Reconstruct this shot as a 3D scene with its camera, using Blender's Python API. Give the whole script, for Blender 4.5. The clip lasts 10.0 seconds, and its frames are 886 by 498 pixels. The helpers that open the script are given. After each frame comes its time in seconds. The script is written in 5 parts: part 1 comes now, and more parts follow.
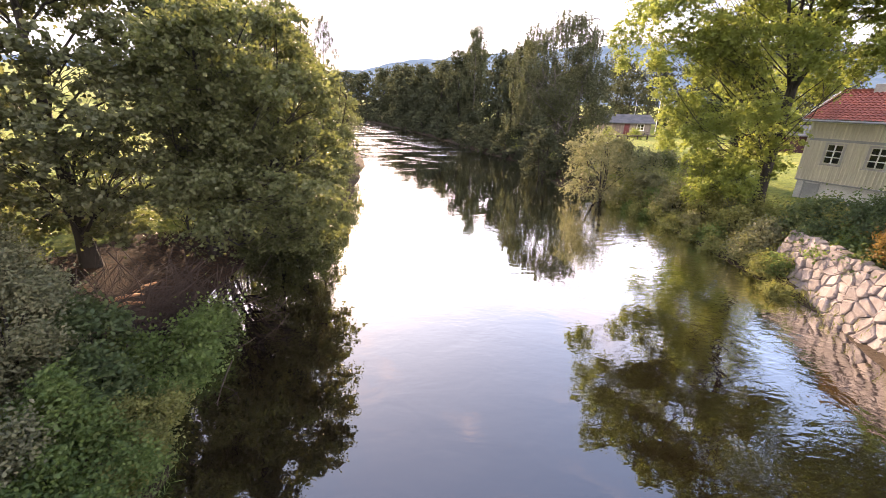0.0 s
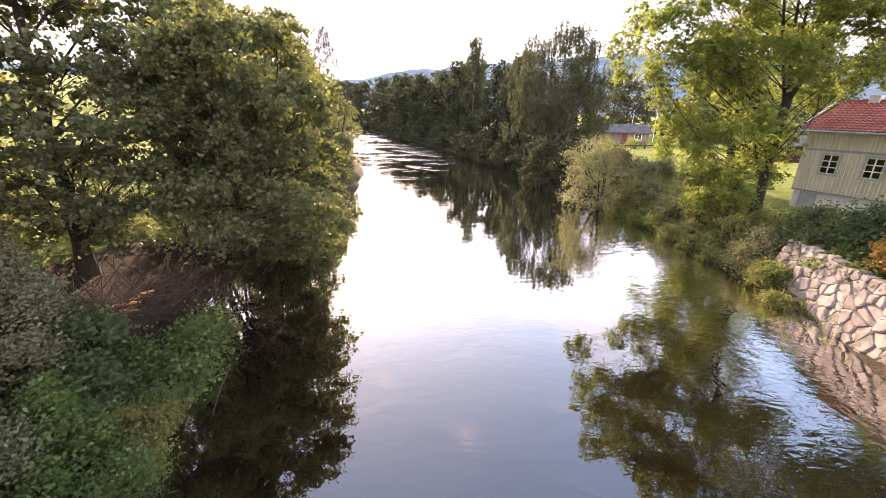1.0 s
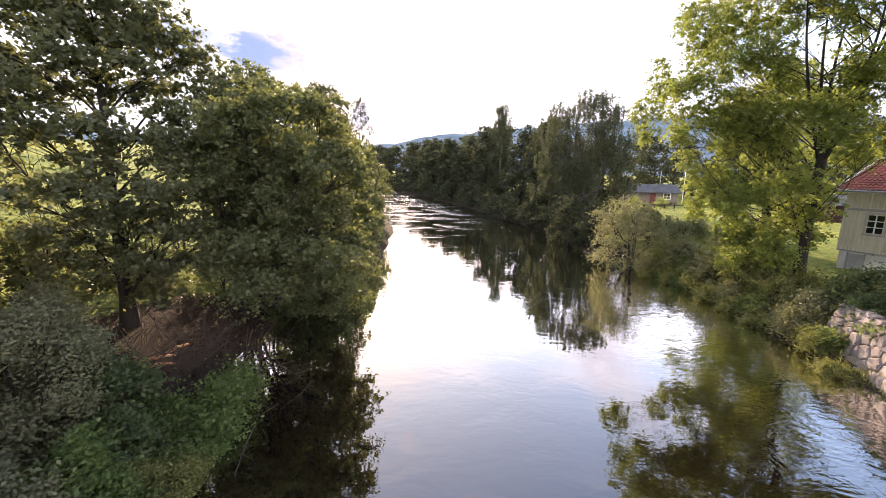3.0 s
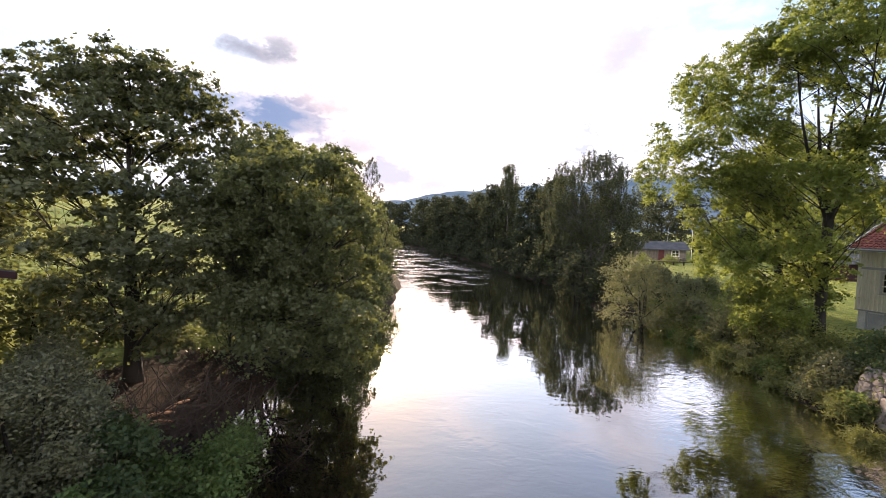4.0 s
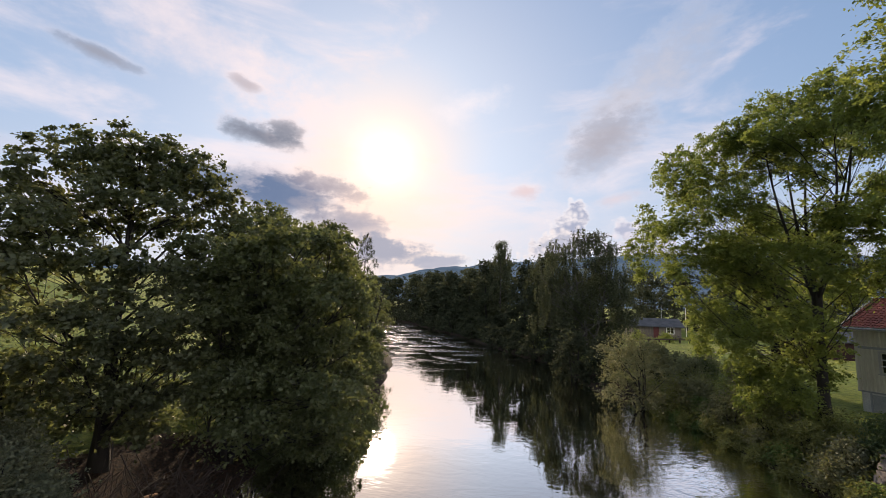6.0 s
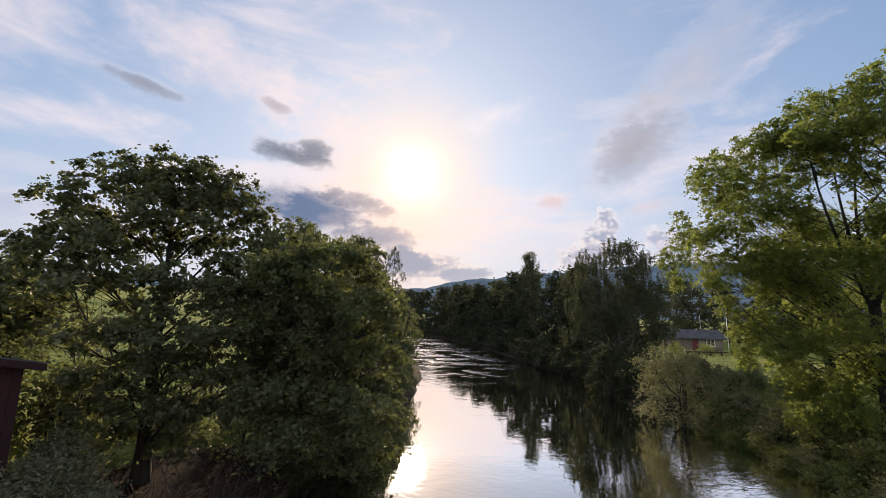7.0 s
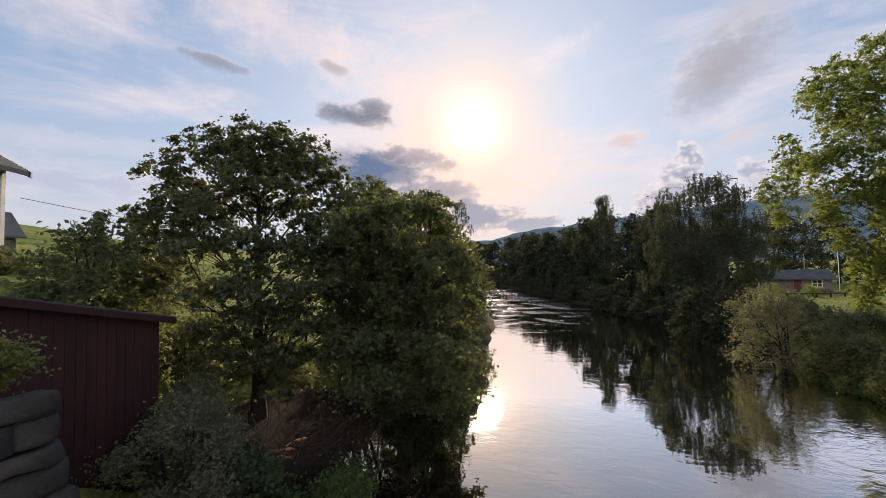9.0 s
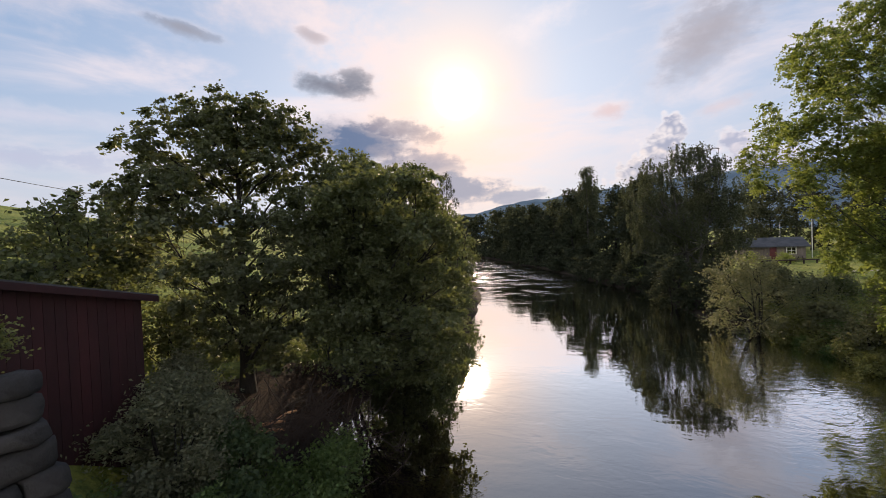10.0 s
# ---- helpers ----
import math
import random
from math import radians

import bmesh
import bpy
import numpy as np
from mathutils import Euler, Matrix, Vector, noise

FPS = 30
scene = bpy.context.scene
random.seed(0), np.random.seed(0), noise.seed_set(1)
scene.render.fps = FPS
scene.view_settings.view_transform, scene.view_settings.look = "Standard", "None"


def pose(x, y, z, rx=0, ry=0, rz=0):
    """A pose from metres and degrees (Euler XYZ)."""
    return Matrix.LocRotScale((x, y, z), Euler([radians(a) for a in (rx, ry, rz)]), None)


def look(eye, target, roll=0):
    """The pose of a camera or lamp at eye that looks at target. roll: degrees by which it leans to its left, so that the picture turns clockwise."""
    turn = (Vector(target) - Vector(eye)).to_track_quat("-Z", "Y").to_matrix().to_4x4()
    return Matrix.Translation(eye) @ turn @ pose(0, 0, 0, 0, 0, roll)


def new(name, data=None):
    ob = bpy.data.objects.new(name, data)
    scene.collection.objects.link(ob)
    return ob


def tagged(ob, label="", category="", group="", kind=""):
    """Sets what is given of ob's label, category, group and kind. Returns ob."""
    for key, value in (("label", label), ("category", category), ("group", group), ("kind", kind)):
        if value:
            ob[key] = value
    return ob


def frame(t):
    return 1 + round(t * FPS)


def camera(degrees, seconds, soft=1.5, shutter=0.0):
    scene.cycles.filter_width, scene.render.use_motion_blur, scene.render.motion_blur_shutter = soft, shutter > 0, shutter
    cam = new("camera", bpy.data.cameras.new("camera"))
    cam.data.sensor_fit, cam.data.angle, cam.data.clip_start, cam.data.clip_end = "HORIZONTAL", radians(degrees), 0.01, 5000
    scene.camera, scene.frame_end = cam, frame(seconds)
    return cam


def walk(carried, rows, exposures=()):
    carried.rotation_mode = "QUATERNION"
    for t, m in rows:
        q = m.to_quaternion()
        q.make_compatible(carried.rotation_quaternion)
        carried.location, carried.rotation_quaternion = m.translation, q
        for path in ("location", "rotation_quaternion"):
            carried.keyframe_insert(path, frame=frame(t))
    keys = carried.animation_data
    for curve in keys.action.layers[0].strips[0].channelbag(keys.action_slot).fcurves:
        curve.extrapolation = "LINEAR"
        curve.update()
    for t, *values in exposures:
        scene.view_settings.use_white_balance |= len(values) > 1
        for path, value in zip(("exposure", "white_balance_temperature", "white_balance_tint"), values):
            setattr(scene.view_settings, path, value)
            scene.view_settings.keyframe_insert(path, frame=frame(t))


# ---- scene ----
# A view from a bridge over a river: the hand moves a little, the camera turns.
cam = camera(94.9, 10.0, soft=0.9)
TURNS = [  # seconds, eye, yaw to the left, pitch, roll
    (0, 0.08, 0.12, 7.03, 0.24, -20.00, 1.30),
    (0.5, 0.08, 0.12, 7.03, 0.18, -19.71, 1.36),
    (1, 0.09, 0.12, 7.03, 0.09, -18.82, 1.47),
    (1.5, 0.08, 0.11, 7.03, 0.36, -17.52, 1.42),
    (2, 0.07, 0.09, 7.05, 1.33, -15.97, 1.30),
    (2.5, 0.04, 0.06, 7.07, 2.82, -13.89, 1.11),
    (4, 0.01, -0.00, 7.12, 5.42, -3.18, 1.51),
    (4.5, -0.00, -0.05, 7.15, 5.00, 0.48, 1.79),
    (5, 0.01, -0.07, 7.16, 4.47, 3.44, 1.92),
    (5.5, -0.02, -0.07, 7.17, 4.21, 5.64, 1.96),
    (7, -0.08, -0.01, 7.17, 8.60, 9.06, 1.34),
    (7.5, -0.12, 0.07, 7.17, 11.79, 8.63, 1.11),
    (8, -0.19, 0.11, 7.15, 14.92, 7.19, 0.55),
    (8.5, -0.30, 0.09, 7.10, 16.84, 4.78, -0.09),
    (9, -0.36, 0.07, 7.06, 17.85, 2.40, -1.08),
    (9.5, -0.35, 0.08, 7.04, 17.56, 0.30, -1.86),
    (10, -0.34, 0.08, 7.03, 15.99, -1.34, -2.04),
]


def aim(x, y, z, yaw, pitch, roll):
    a, b = radians(yaw), radians(pitch)
    eye = Vector((x, y, z))
    return look(eye, eye + Vector((-math.sin(a) * math.cos(b), math.cos(a) * math.cos(b), math.sin(b))), roll)


EXPOSURES = [(0.0, 2.10, 7500, 26), (1.0, 2.10, 7500, 26), (2.5, 1.80, 7300, 23), (4.0, 1.12, 6950, 18), (4.5, 0.72, 6900, 15), (5.5, 0.24, 6750, 14), (7.0, 0.14, 6750, 14), (8.0, 0.08, 6750, 14), (9.0, 0.10, 6850, 15), (10.0, 0.14, 6850, 15)]
walk(cam, [(t, aim(*turn)) for t, *turn in TURNS], EXPOSURES)

# ---- node helpers ----
SUN_AZ, SUN_EL = radians(-13.3), radians(19.3)
SUN_DIR = Vector((math.sin(SUN_AZ) * math.cos(SUN_EL), math.cos(SUN_AZ) * math.cos(SUN_EL), math.sin(SUN_EL)))


class Graph:
    """Short calls for building a node tree."""

    def __init__(self, tree):
        self.t = tree
        tree.nodes.clear()

    def n(self, kind):
        return self.t.nodes.new(kind)

    def put(self, socket, value):
        if isinstance(value, bpy.types.NodeSocket):
            self.t.links.new(value, socket)
        elif value is not None:
            socket.default_value = value

    def math(self, op, a, b=None, c=None, clamp=False):
        node = self.n("ShaderNodeMath")
        node.operation, node.use_clamp = op, clamp
        for i, v in enumerate((a, b, c)):
            self.put(node.inputs[i], v)
        return node.outputs[0]

    def smooth(self, v, lo, hi, a=0.0, b=1.0):
        node = self.n("ShaderNodeMapRange")
        node.interpolation_type = "SMOOTHSTEP"
        for i, w in enumerate((v, lo, hi, a, b)):
            self.put(node.inputs[i], w)
        return node.outputs[0]

    def mix(self, fac, a, b, blend="MIX"):
        node = self.n("ShaderNodeMix")
        node.data_type, node.blend_type = "RGBA", blend
        self.put(node.inputs[0], fac)
        for i, v in ((6, a), (7, b)):
            self.put(node.inputs[i], (*v, 1.0) if isinstance(v, tuple) and len(v) == 3 else v)
        return node.outputs[2]

    def noise(self, vec, scale, detail=4.0, rough=0.55, distort=0.0):
        node = self.n("ShaderNodeTexNoise")
        self.put(node.inputs["Vector"], vec)
        self.put(node.inputs["Scale"], scale)
        self.put(node.inputs["Detail"], detail)
        self.put(node.inputs["Roughness"], rough)
        self.put(node.inputs["Distortion"], distort)
        return node.outputs[0]

    def scaled(self, vec, s):
        node = self.n("ShaderNodeVectorMath")
        node.operation = "MULTIPLY"
        self.put(node.inputs[0], vec)
        self.put(node.inputs[1], s)
        return node.outputs[0]

    def ramp(self, fac, stops):
        node = self.n("ShaderNodeValToRGB")
        els = node.color_ramp.elements
        while len(els) < len(stops):
            els.new(0.5)
        for el, (p, c) in zip(els, stops):
            el.position, el.color = p, (*c, 1.0)
        self.put(node.inputs[0], fac)
        return node.outputs[0]

    def bump(self, height, strength, distance):
        node = self.n("ShaderNodeBump")
        self.put(node.inputs["Strength"], strength)
        self.put(node.inputs["Distance"], distance)
        self.put(node.inputs["Height"], height)
        return node.outputs[0]


# ---- sky, sun ----
world = bpy.data.worlds.new("sky")
scene.world = world
world.use_nodes = True
g = Graph(world.node_tree)
coord = g.n("ShaderNodeTexCoord").outputs["Generated"]
sky = g.n("ShaderNodeTexSky")
sky.sky_type, sky.sun_disc, sky.sun_elevation, sky.sun_rotation = "NISHITA", False, SUN_EL, SUN_AZ
sky.air_density, sky.dust_density, sky.ozone_density = 1.0, 1.2, 1.6
split = g.n("ShaderNodeSeparateXYZ")
g.put(split.inputs[0], coord)
sx, sy, sz = split.outputs
az = g.math("MULTIPLY", g.math("ARCTAN2", sx, sy), 180 / math.pi)
el = g.math("MULTIPLY", g.math("ARCSINE", sz), 180 / math.pi)
wob = g.math("SUBTRACT", g.noise(coord, 9.0, 6.0, 0.62), 0.5)
wob2 = g.math("SUBTRACT", g.noise(g.scaled(coord, (1.0, 1.0, 2.0)), 26.0, 5.0, 0.6), 0.5)
dot = g.n("ShaderNodeVectorMath")
dot.operation = "DOT_PRODUCT"
g.put(dot.inputs[0], coord)
dot.inputs[1].default_value = SUN_DIR
off = g.math("MULTIPLY", g.math("ARCCOSINE", g.math("MINIMUM", dot.outputs["Value"], 1.0)), 180 / math.pi)
base = g.mix(1.0, sky.outputs[0], (0.15, 0.155, 0.165), "MULTIPLY")
# haze evens the sky out towards the sun
soft_sky = g.n("ShaderNodeVectorMath")
soft_sky.operation = "DIVIDE"
plus = g.n("ShaderNodeVectorMath")
plus.operation = "MULTIPLY_ADD"
g.put(plus.inputs[0], base)
plus.inputs[1].default_value, plus.inputs[2].default_value = (1.2, 1.2, 1.2), (0.68, 0.68, 0.68)
g.put(soft_sky.inputs[0], base)
g.put(soft_sky.inputs[1], plus.outputs[0])
base = g.mix(1.0, soft_sky.outputs[0], (0.97, 1.13, 1.36), "MULTIPLY")
# thin high cloud, lit from behind, thickest low down and round the sun
veil = g.noise(g.scaled(coord, (1.0, 1.0, 3.2)), 2.6, 6.0, 0.58, 0.4)
low = g.smooth(el, 26.0, 4.0)
near = g.smooth(off, 26.0, 5.0)
veil = g.smooth(g.math("ADD", veil, g.math("ADD", g.math("MULTIPLY", low, 0.10), g.math("MULTIPLY", near, 0.07))), 0.50, 0.74)
# unseen bright cloud opposite the sun, added to brighten what faces the bridge
front = g.smooth(off, 75.0, 125.0)
lit = g.mix(front, g.mix(near, (0.90, 0.81, 0.83), (1.02, 0.80, 0.72)), (2.4, 2.35, 2.25))
base = g.mix(g.math("MULTIPLY", g.math("MAXIMUM", veil, g.math("MULTIPLY", front, g.smooth(g.noise(coord, 1.8, 6.0, 0.6), 0.36, 0.56))), 0.62), base, lit)
base = g.mix(g.math("MULTIPLY", g.smooth(el, 20.0, 0.0), 0.6), base, g.mix(near, (0.58, 0.60, 0.68), (1.0, 0.80, 0.62)))
base = g.mix(g.math("MULTIPLY", g.smooth(off, 16.0, 2.0), 0.62), base, (0.98, 0.74, 0.56))
# clouds: azimuth, elevation, half width, half height, slope, softness, body, rim, cover, raggedness
SUN_CLOUDS = [
    (-24.0, 24.5, 9.0, 5.5, -0.30, 1.2, (0.96, 0.80, 0.76), (0.94, 0.82, 0.80), 0.65, 0.8),
    (-36.0, 28.5, 15.0, 4.5, -0.25, 1.2, (0.88, 0.78, 0.79), (0.90, 0.83, 0.84), 0.7, 0.8),
    (-16.0, 12.8, 13.0, 3.6, -0.05, 1.2, (0.98, 0.77, 0.66), (1.00, 0.82, 0.70), 0.7, 0.7),
    (-29.6, 20.3, 6.2, 1.5, -0.06, 1.0, (0.20, 0.22, 0.28), (0.74, 0.66, 0.68), 0.95, 0.7),
    (-27.2, 21.3, 2.8, 1.5, 0.0, 1.0, (0.22, 0.24, 0.30), (0.74, 0.66, 0.68), 0.9, 0.7),
    (-33.0, 13.8, 10.0, 3.4, 0.0, 0.6, (0.20, 0.26, 0.38), (0.60, 0.58, 0.65), 0.95, 0.4),
    (-26.0, 13.2, 8.0, 3.4, -0.05, 0.6, (0.14, 0.20, 0.33), (0.60, 0.56, 0.62), 0.97, 0.4),
]
BANK_CLOUDS = [
    (-21.0, 15.0, 6.0, 2.0, -0.12, 0.9, (0.34, 0.32, 0.38), (0.98, 0.80, 0.70), 0.9, 0.7),
    (-18.5, 10.4, 8.0, 2.8, -0.12, 0.9, (0.34, 0.34, 0.42), (0.98, 0.80, 0.70), 0.9, 0.6),
    (-12.5, 7.0, 8.0, 2.6, -0.1, 0.7, (0.36, 0.38, 0.47), (0.92, 0.76, 0.68), 0.95, 0.7),
    (-6.0, 5.6, 5.0, 1.4, 0.1, 0.6, (0.42, 0.44, 0.53), (0.96, 0.82, 0.72), 0.9, 0.7),
    (13.6, 12.2, 1.9, 2.4, 0.0, 0.35, (0.38, 0.42, 0.55), (0.84, 0.82, 0.85), 0.97, 0.75),
    (12.4, 10.0, 2.8, 2.4, 0.1, 0.35, (0.37, 0.41, 0.54), (0.84, 0.81, 0.83), 0.97, 0.75),
    (10.2, 8.0, 4.2, 2.2, 0.2, 0.4, (0.46, 0.48, 0.58), (0.90, 0.83, 0.81), 0.97, 0.75),
]
HEAPED_CLOUDS = [
    (20.0, 9.8, 2.4, 1.9, -0.3, 0.4, (0.42, 0.46, 0.60), (0.82, 0.79, 0.83), 0.96, 0.75),
    (21.6, 7.8, 4.4, 2.0, -0.2, 0.4, (0.42, 0.46, 0.59), (0.80, 0.76, 0.81), 0.96, 0.75),
    (21.8, 27.0, 11.0, 5.5, 0.6, 1.3, (0.56, 0.56, 0.62), (0.74, 0.73, 0.79), 0.85, 0.7),
    (17.8, 21.8, 7.4, 5.0, 0.45, 1.2, (0.38, 0.38, 0.44), (0.68, 0.65, 0.70), 0.93, 0.35),
    (6.9, 15.5, 2.6, 1.2, 0.0, 0.9, (0.74, 0.58, 0.58), (0.92, 0.74, 0.70), 0.75, 0.7),
    (18.4, 13.9, 3.4, 1.1, 0.15, 0.9, (0.72, 0.62, 0.65), (0.88, 0.76, 0.75), 0.65, 0.7),
    (-47.6, 24.6, 5.0, 0.9, -0.12, 1.0, (0.30, 0.32, 0.39), (0.70, 0.68, 0.74), 0.85, 0.6),
]
HIGH_CLOUDS = [
    (-32.8, 25.9, 2.6, 0.9, -0.2, 1.0, (0.46, 0.42, 0.46), (0.92, 0.78, 0.76), 0.75, 0.7),
    (-60.0, 27.0, 7.0, 5.0, 0.2, 1.2, (0.80, 0.74, 0.78), (0.84, 0.80, 0.84), 0.6, 0.8),
    (-2.0, 27.0, 5.0, 2.5, 0.2, 1.1, (0.90, 0.84, 0.86), (0.88, 0.84, 0.88), 0.6, 1.0),
    (-63.0, 9.5, 14.0, 1.6, 0.02, 1.0, (0.48, 0.52, 0.68), (0.80, 0.74, 0.80), 0.8, 0.7),
    (-60.0, 13.5, 12.0, 1.2, 0.03, 1.1, (0.62, 0.64, 0.76), (0.86, 0.80, 0.84), 0.7, 0.7),
]
puff = g.n("ShaderNodeTexVoronoi")
puff.feature = "SMOOTH_F1"
g.put(puff.inputs["Vector"], coord)
puff.inputs["Scale"].default_value, puff.inputs["Smoothness"].default_value = 62.0, 0.25
puff = g.math("SUBTRACT", puff.outputs["Distance"], 0.45)
for caz, cel, hw, hh, slope, soft, body, rim, cover, rag in SUN_CLOUDS + BANK_CLOUDS + HEAPED_CLOUDS + HIGH_CLOUDS:
    u = g.math("DIVIDE", g.math("SUBTRACT", az, caz), hw)
    v = g.math("DIVIDE", g.math("SUBTRACT", g.math("SUBTRACT", el, cel), g.math("MULTIPLY", g.math("SUBTRACT", az, caz), slope)), hh)
    r = g.math("SQRT", g.math("ADD", g.math("MULTIPLY", u, u), g.math("MULTIPLY", v, v)))
    r = g.math("ADD", r, g.math("ADD", g.math("MULTIPLY", wob, 2.3 * rag), g.math("MULTIPLY", wob2, 1.25 * rag)))
    if soft < 0.5:  # heaped cloud, lit from the sun's side
        r = g.math("ADD", r, g.math("MULTIPLY", puff, 0.55))
    mask = g.smooth(r, 1.0 + soft * 0.25, 1.0 - soft)
    core = g.smooth(g.math("ADD", g.math("ADD", r, g.math("MULTIPLY", wob2, 0.9)), g.math("MULTIPLY", v, 0.12)), 1.05, 0.50)
    if soft < 0.5:
        core = g.math("MULTIPLY", core, g.smooth(g.math("ADD", puff, g.math("MULTIPLY", u, 0.22)), -0.35, 0.15, 0.45, 1.0))
    tint = g.mix(core, rim, body)
    base = g.mix(g.math("MULTIPLY", mask, cover), base, tint)
# the bright sky round the veiled sun
halo = g.math("MULTIPLY", g.math("POWER", g.smooth(off, 18.0, 0.0), 3.0), 0.25)
disc = g.math("ADD", g.math("MULTIPLY", g.math("POWER", g.smooth(off, 9.0, 0.0), 2.5), 0.11), g.math("MULTIPLY", g.smooth(off, 3.4, 1.1), 0.92))
base = g.mix(1.0, base, g.mix(halo, (0.0, 0.0, 0.0), (1.0, 0.68, 0.38)), "ADD")
base = g.mix(g.math("MINIMUM", disc, 1.0), base, (5.0, 4.5, 3.8))
back = g.n("ShaderNodeBackground")
g.put(back.inputs["Color"], base)
back.inputs["Strength"].default_value = 1.0
g.put(g.n("ShaderNodeOutputWorld").inputs["Surface"], back.outputs[0])

sun_data = bpy.data.lights.new("sun", "SUN")
sun_data.energy, sun_data.angle, sun_data.color = 3.7, radians(0.6), (1.0, 0.82, 0.58)
sun = new("sun", sun_data)
sun.matrix_world = look(SUN_DIR * 100, (0, 0, 0))


# ---- materials ----
def material(name):
    mat = bpy.data.materials.new(name)
    mat.use_nodes = True
    return mat, Graph(mat.node_tree)


def surface(g, color, rough=0.7, normal=None, metal=0.0, spec=0.5):
    node = g.n("ShaderNodeBsdfPrincipled")
    g.put(node.inputs["Base Color"], (*color, 1.0) if isinstance(color, tuple) else color)
    g.put(node.inputs["Roughness"], rough)
    g.put(node.inputs["Metallic"], metal)
    g.put(node.inputs["Specular IOR Level"], spec)
    if normal is not None:
        g.put(node.inputs["Normal"], normal)
    return node


def finish(g, shader):
    g.put(g.n("ShaderNodeOutputMaterial").inputs["Surface"], shader)


def leaf_material(name, dark, mid, light, through_color, amount=0.42, rough=0.52, gloss=0.25):
    mat, g = material(name)
    geo = g.n("ShaderNodeNewGeometry")
    pos = geo.outputs["Position"]
    big = g.noise(pos, 0.55, 3.0)
    spray = g.noise(pos, 2.3, 2.0)
    pick = g.math("ADD", g.math("MULTIPLY", geo.outputs["Random Per Island"], 0.45), g.math("ADD", g.math("MULTIPLY", big, 0.35), g.math("MULTIPLY", spray, 0.35)))
    col = g.ramp(pick, [(0.15, dark), (0.5, mid), (0.95, light)])
    body = surface(g, col, rough, spec=gloss)
    tr = g.n("ShaderNodeBsdfTranslucent")
    g.put(tr.inputs["Color"], g.mix(0.55, col, through_color))
    mix = g.n("ShaderNodeMixShader")
    mix.inputs[0].default_value = amount
    g.put(mix.inputs[1], body.outputs[0])
    g.put(mix.inputs[2], tr.outputs[0])
    finish(g, mix.outputs[0])
    return mat


def stained(name, a, b, scale=3.0, rough=0.75, grain=30.0, relief=0.3, dist=0.01, stretch=(1, 1, 1), metal=0.0):
    """Two tones in blotches, with a finer grain and relief."""
    mat, g = material(name)
    pos = g.scaled(g.n("ShaderNodeTexCoord").outputs["Object"], stretch)
    blot = g.noise(pos, scale, 5.0, 0.6)
    fine = g.noise(pos, grain, 4.0, 0.65)
    col = g.mix(g.smooth(blot, 0.3, 0.7), a, b)
    col = g.mix(0.5, col, g.ramp(fine, [(0.25, (0.35, 0.35, 0.35)), (0.75, (0.68, 0.68, 0.68))]), "OVERLAY")
    rand = g.n("ShaderNodeObjectInfo").outputs["Random"]
    col = g.mix(1.0, col, g.ramp(rand, [(0.0, (0.8, 0.8, 0.8)), (1.0, (1.1, 1.1, 1.1))]), "MULTIPLY")
    finish(g, surface(g, col, rough, g.bump(fine, relief, dist), metal).outputs[0])
    return mat


MAPLE = leaf_material("maple_leaf", (0.023, 0.028, 0.018), (0.061, 0.072, 0.044), (0.134, 0.148, 0.083), (0.372, 0.392, 0.097), 0.38)
ALDER = leaf_material("alder_leaf", (0.024, 0.029, 0.018), (0.060, 0.074, 0.041), (0.136, 0.153, 0.077), (0.383, 0.412, 0.096), 0.42)
ASH = leaf_material("ash_leaf", (0.034, 0.049, 0.017), (0.090, 0.124, 0.036), (0.189, 0.222, 0.062), (0.602, 0.680, 0.127), 0.50)
BIRCH = leaf_material("birch_leaf", (0.032, 0.040, 0.027), (0.065, 0.076, 0.046), (0.104, 0.118, 0.068), (0.234, 0.253, 0.097), 0.3, 0.75, 0.1)
FOREST = leaf_material("forest_leaf", (0.022, 0.027, 0.018), (0.043, 0.051, 0.032), (0.072, 0.081, 0.047), (0.171, 0.185, 0.076), 0.25, 0.8, 0.08)
WILLOW = leaf_material("willow_leaf", (0.067, 0.076, 0.043), (0.143, 0.150, 0.078), (0.258, 0.246, 0.129), (0.402, 0.392, 0.138), 0.36)
SALLOW = leaf_material("sallow_leaf", (0.062, 0.071, 0.043), (0.131, 0.141, 0.085), (0.225, 0.225, 0.131), (0.268, 0.280, 0.112), 0.3)
HAZEL = leaf_material("hazel_leaf", (0.020, 0.037, 0.019), (0.048, 0.079, 0.037), (0.110, 0.145, 0.066), (0.273, 0.346, 0.084), 0.32)
HERB = leaf_material("herb_leaf", (0.020, 0.044, 0.018), (0.068, 0.116, 0.040), (0.180, 0.245, 0.090), (0.36, 0.46, 0.09), 0.42)
DRYHERB = leaf_material("bank_herb", (0.057, 0.074, 0.030), (0.132, 0.147, 0.051), (0.265, 0.259, 0.092), (0.429, 0.429, 0.086), 0.36)
AUTUMN = leaf_material("autumn_shrub_leaf", (0.10, 0.06, 0.02), (0.19, 0.11, 0.03), (0.28, 0.18, 0.05), (0.4, 0.26, 0.05), 0.3)
BARK = stained("bark", (0.014, 0.012, 0.010), (0.032, 0.027, 0.022), 2.5, 0.9, 22.0, 0.8, 0.03, (1, 1, 0.25))
PALE_BARK = stained("birch_bark", (0.05, 0.045, 0.04), (0.14, 0.135, 0.12), 2.2, 0.8, 18.0, 0.5, 0.02, (1, 1, 0.5))
TWIG = stained("dead_wood", (0.022, 0.015, 0.013), (0.060, 0.040, 0.032), 1.5, 0.9, 20.0, 0.4, 0.01)
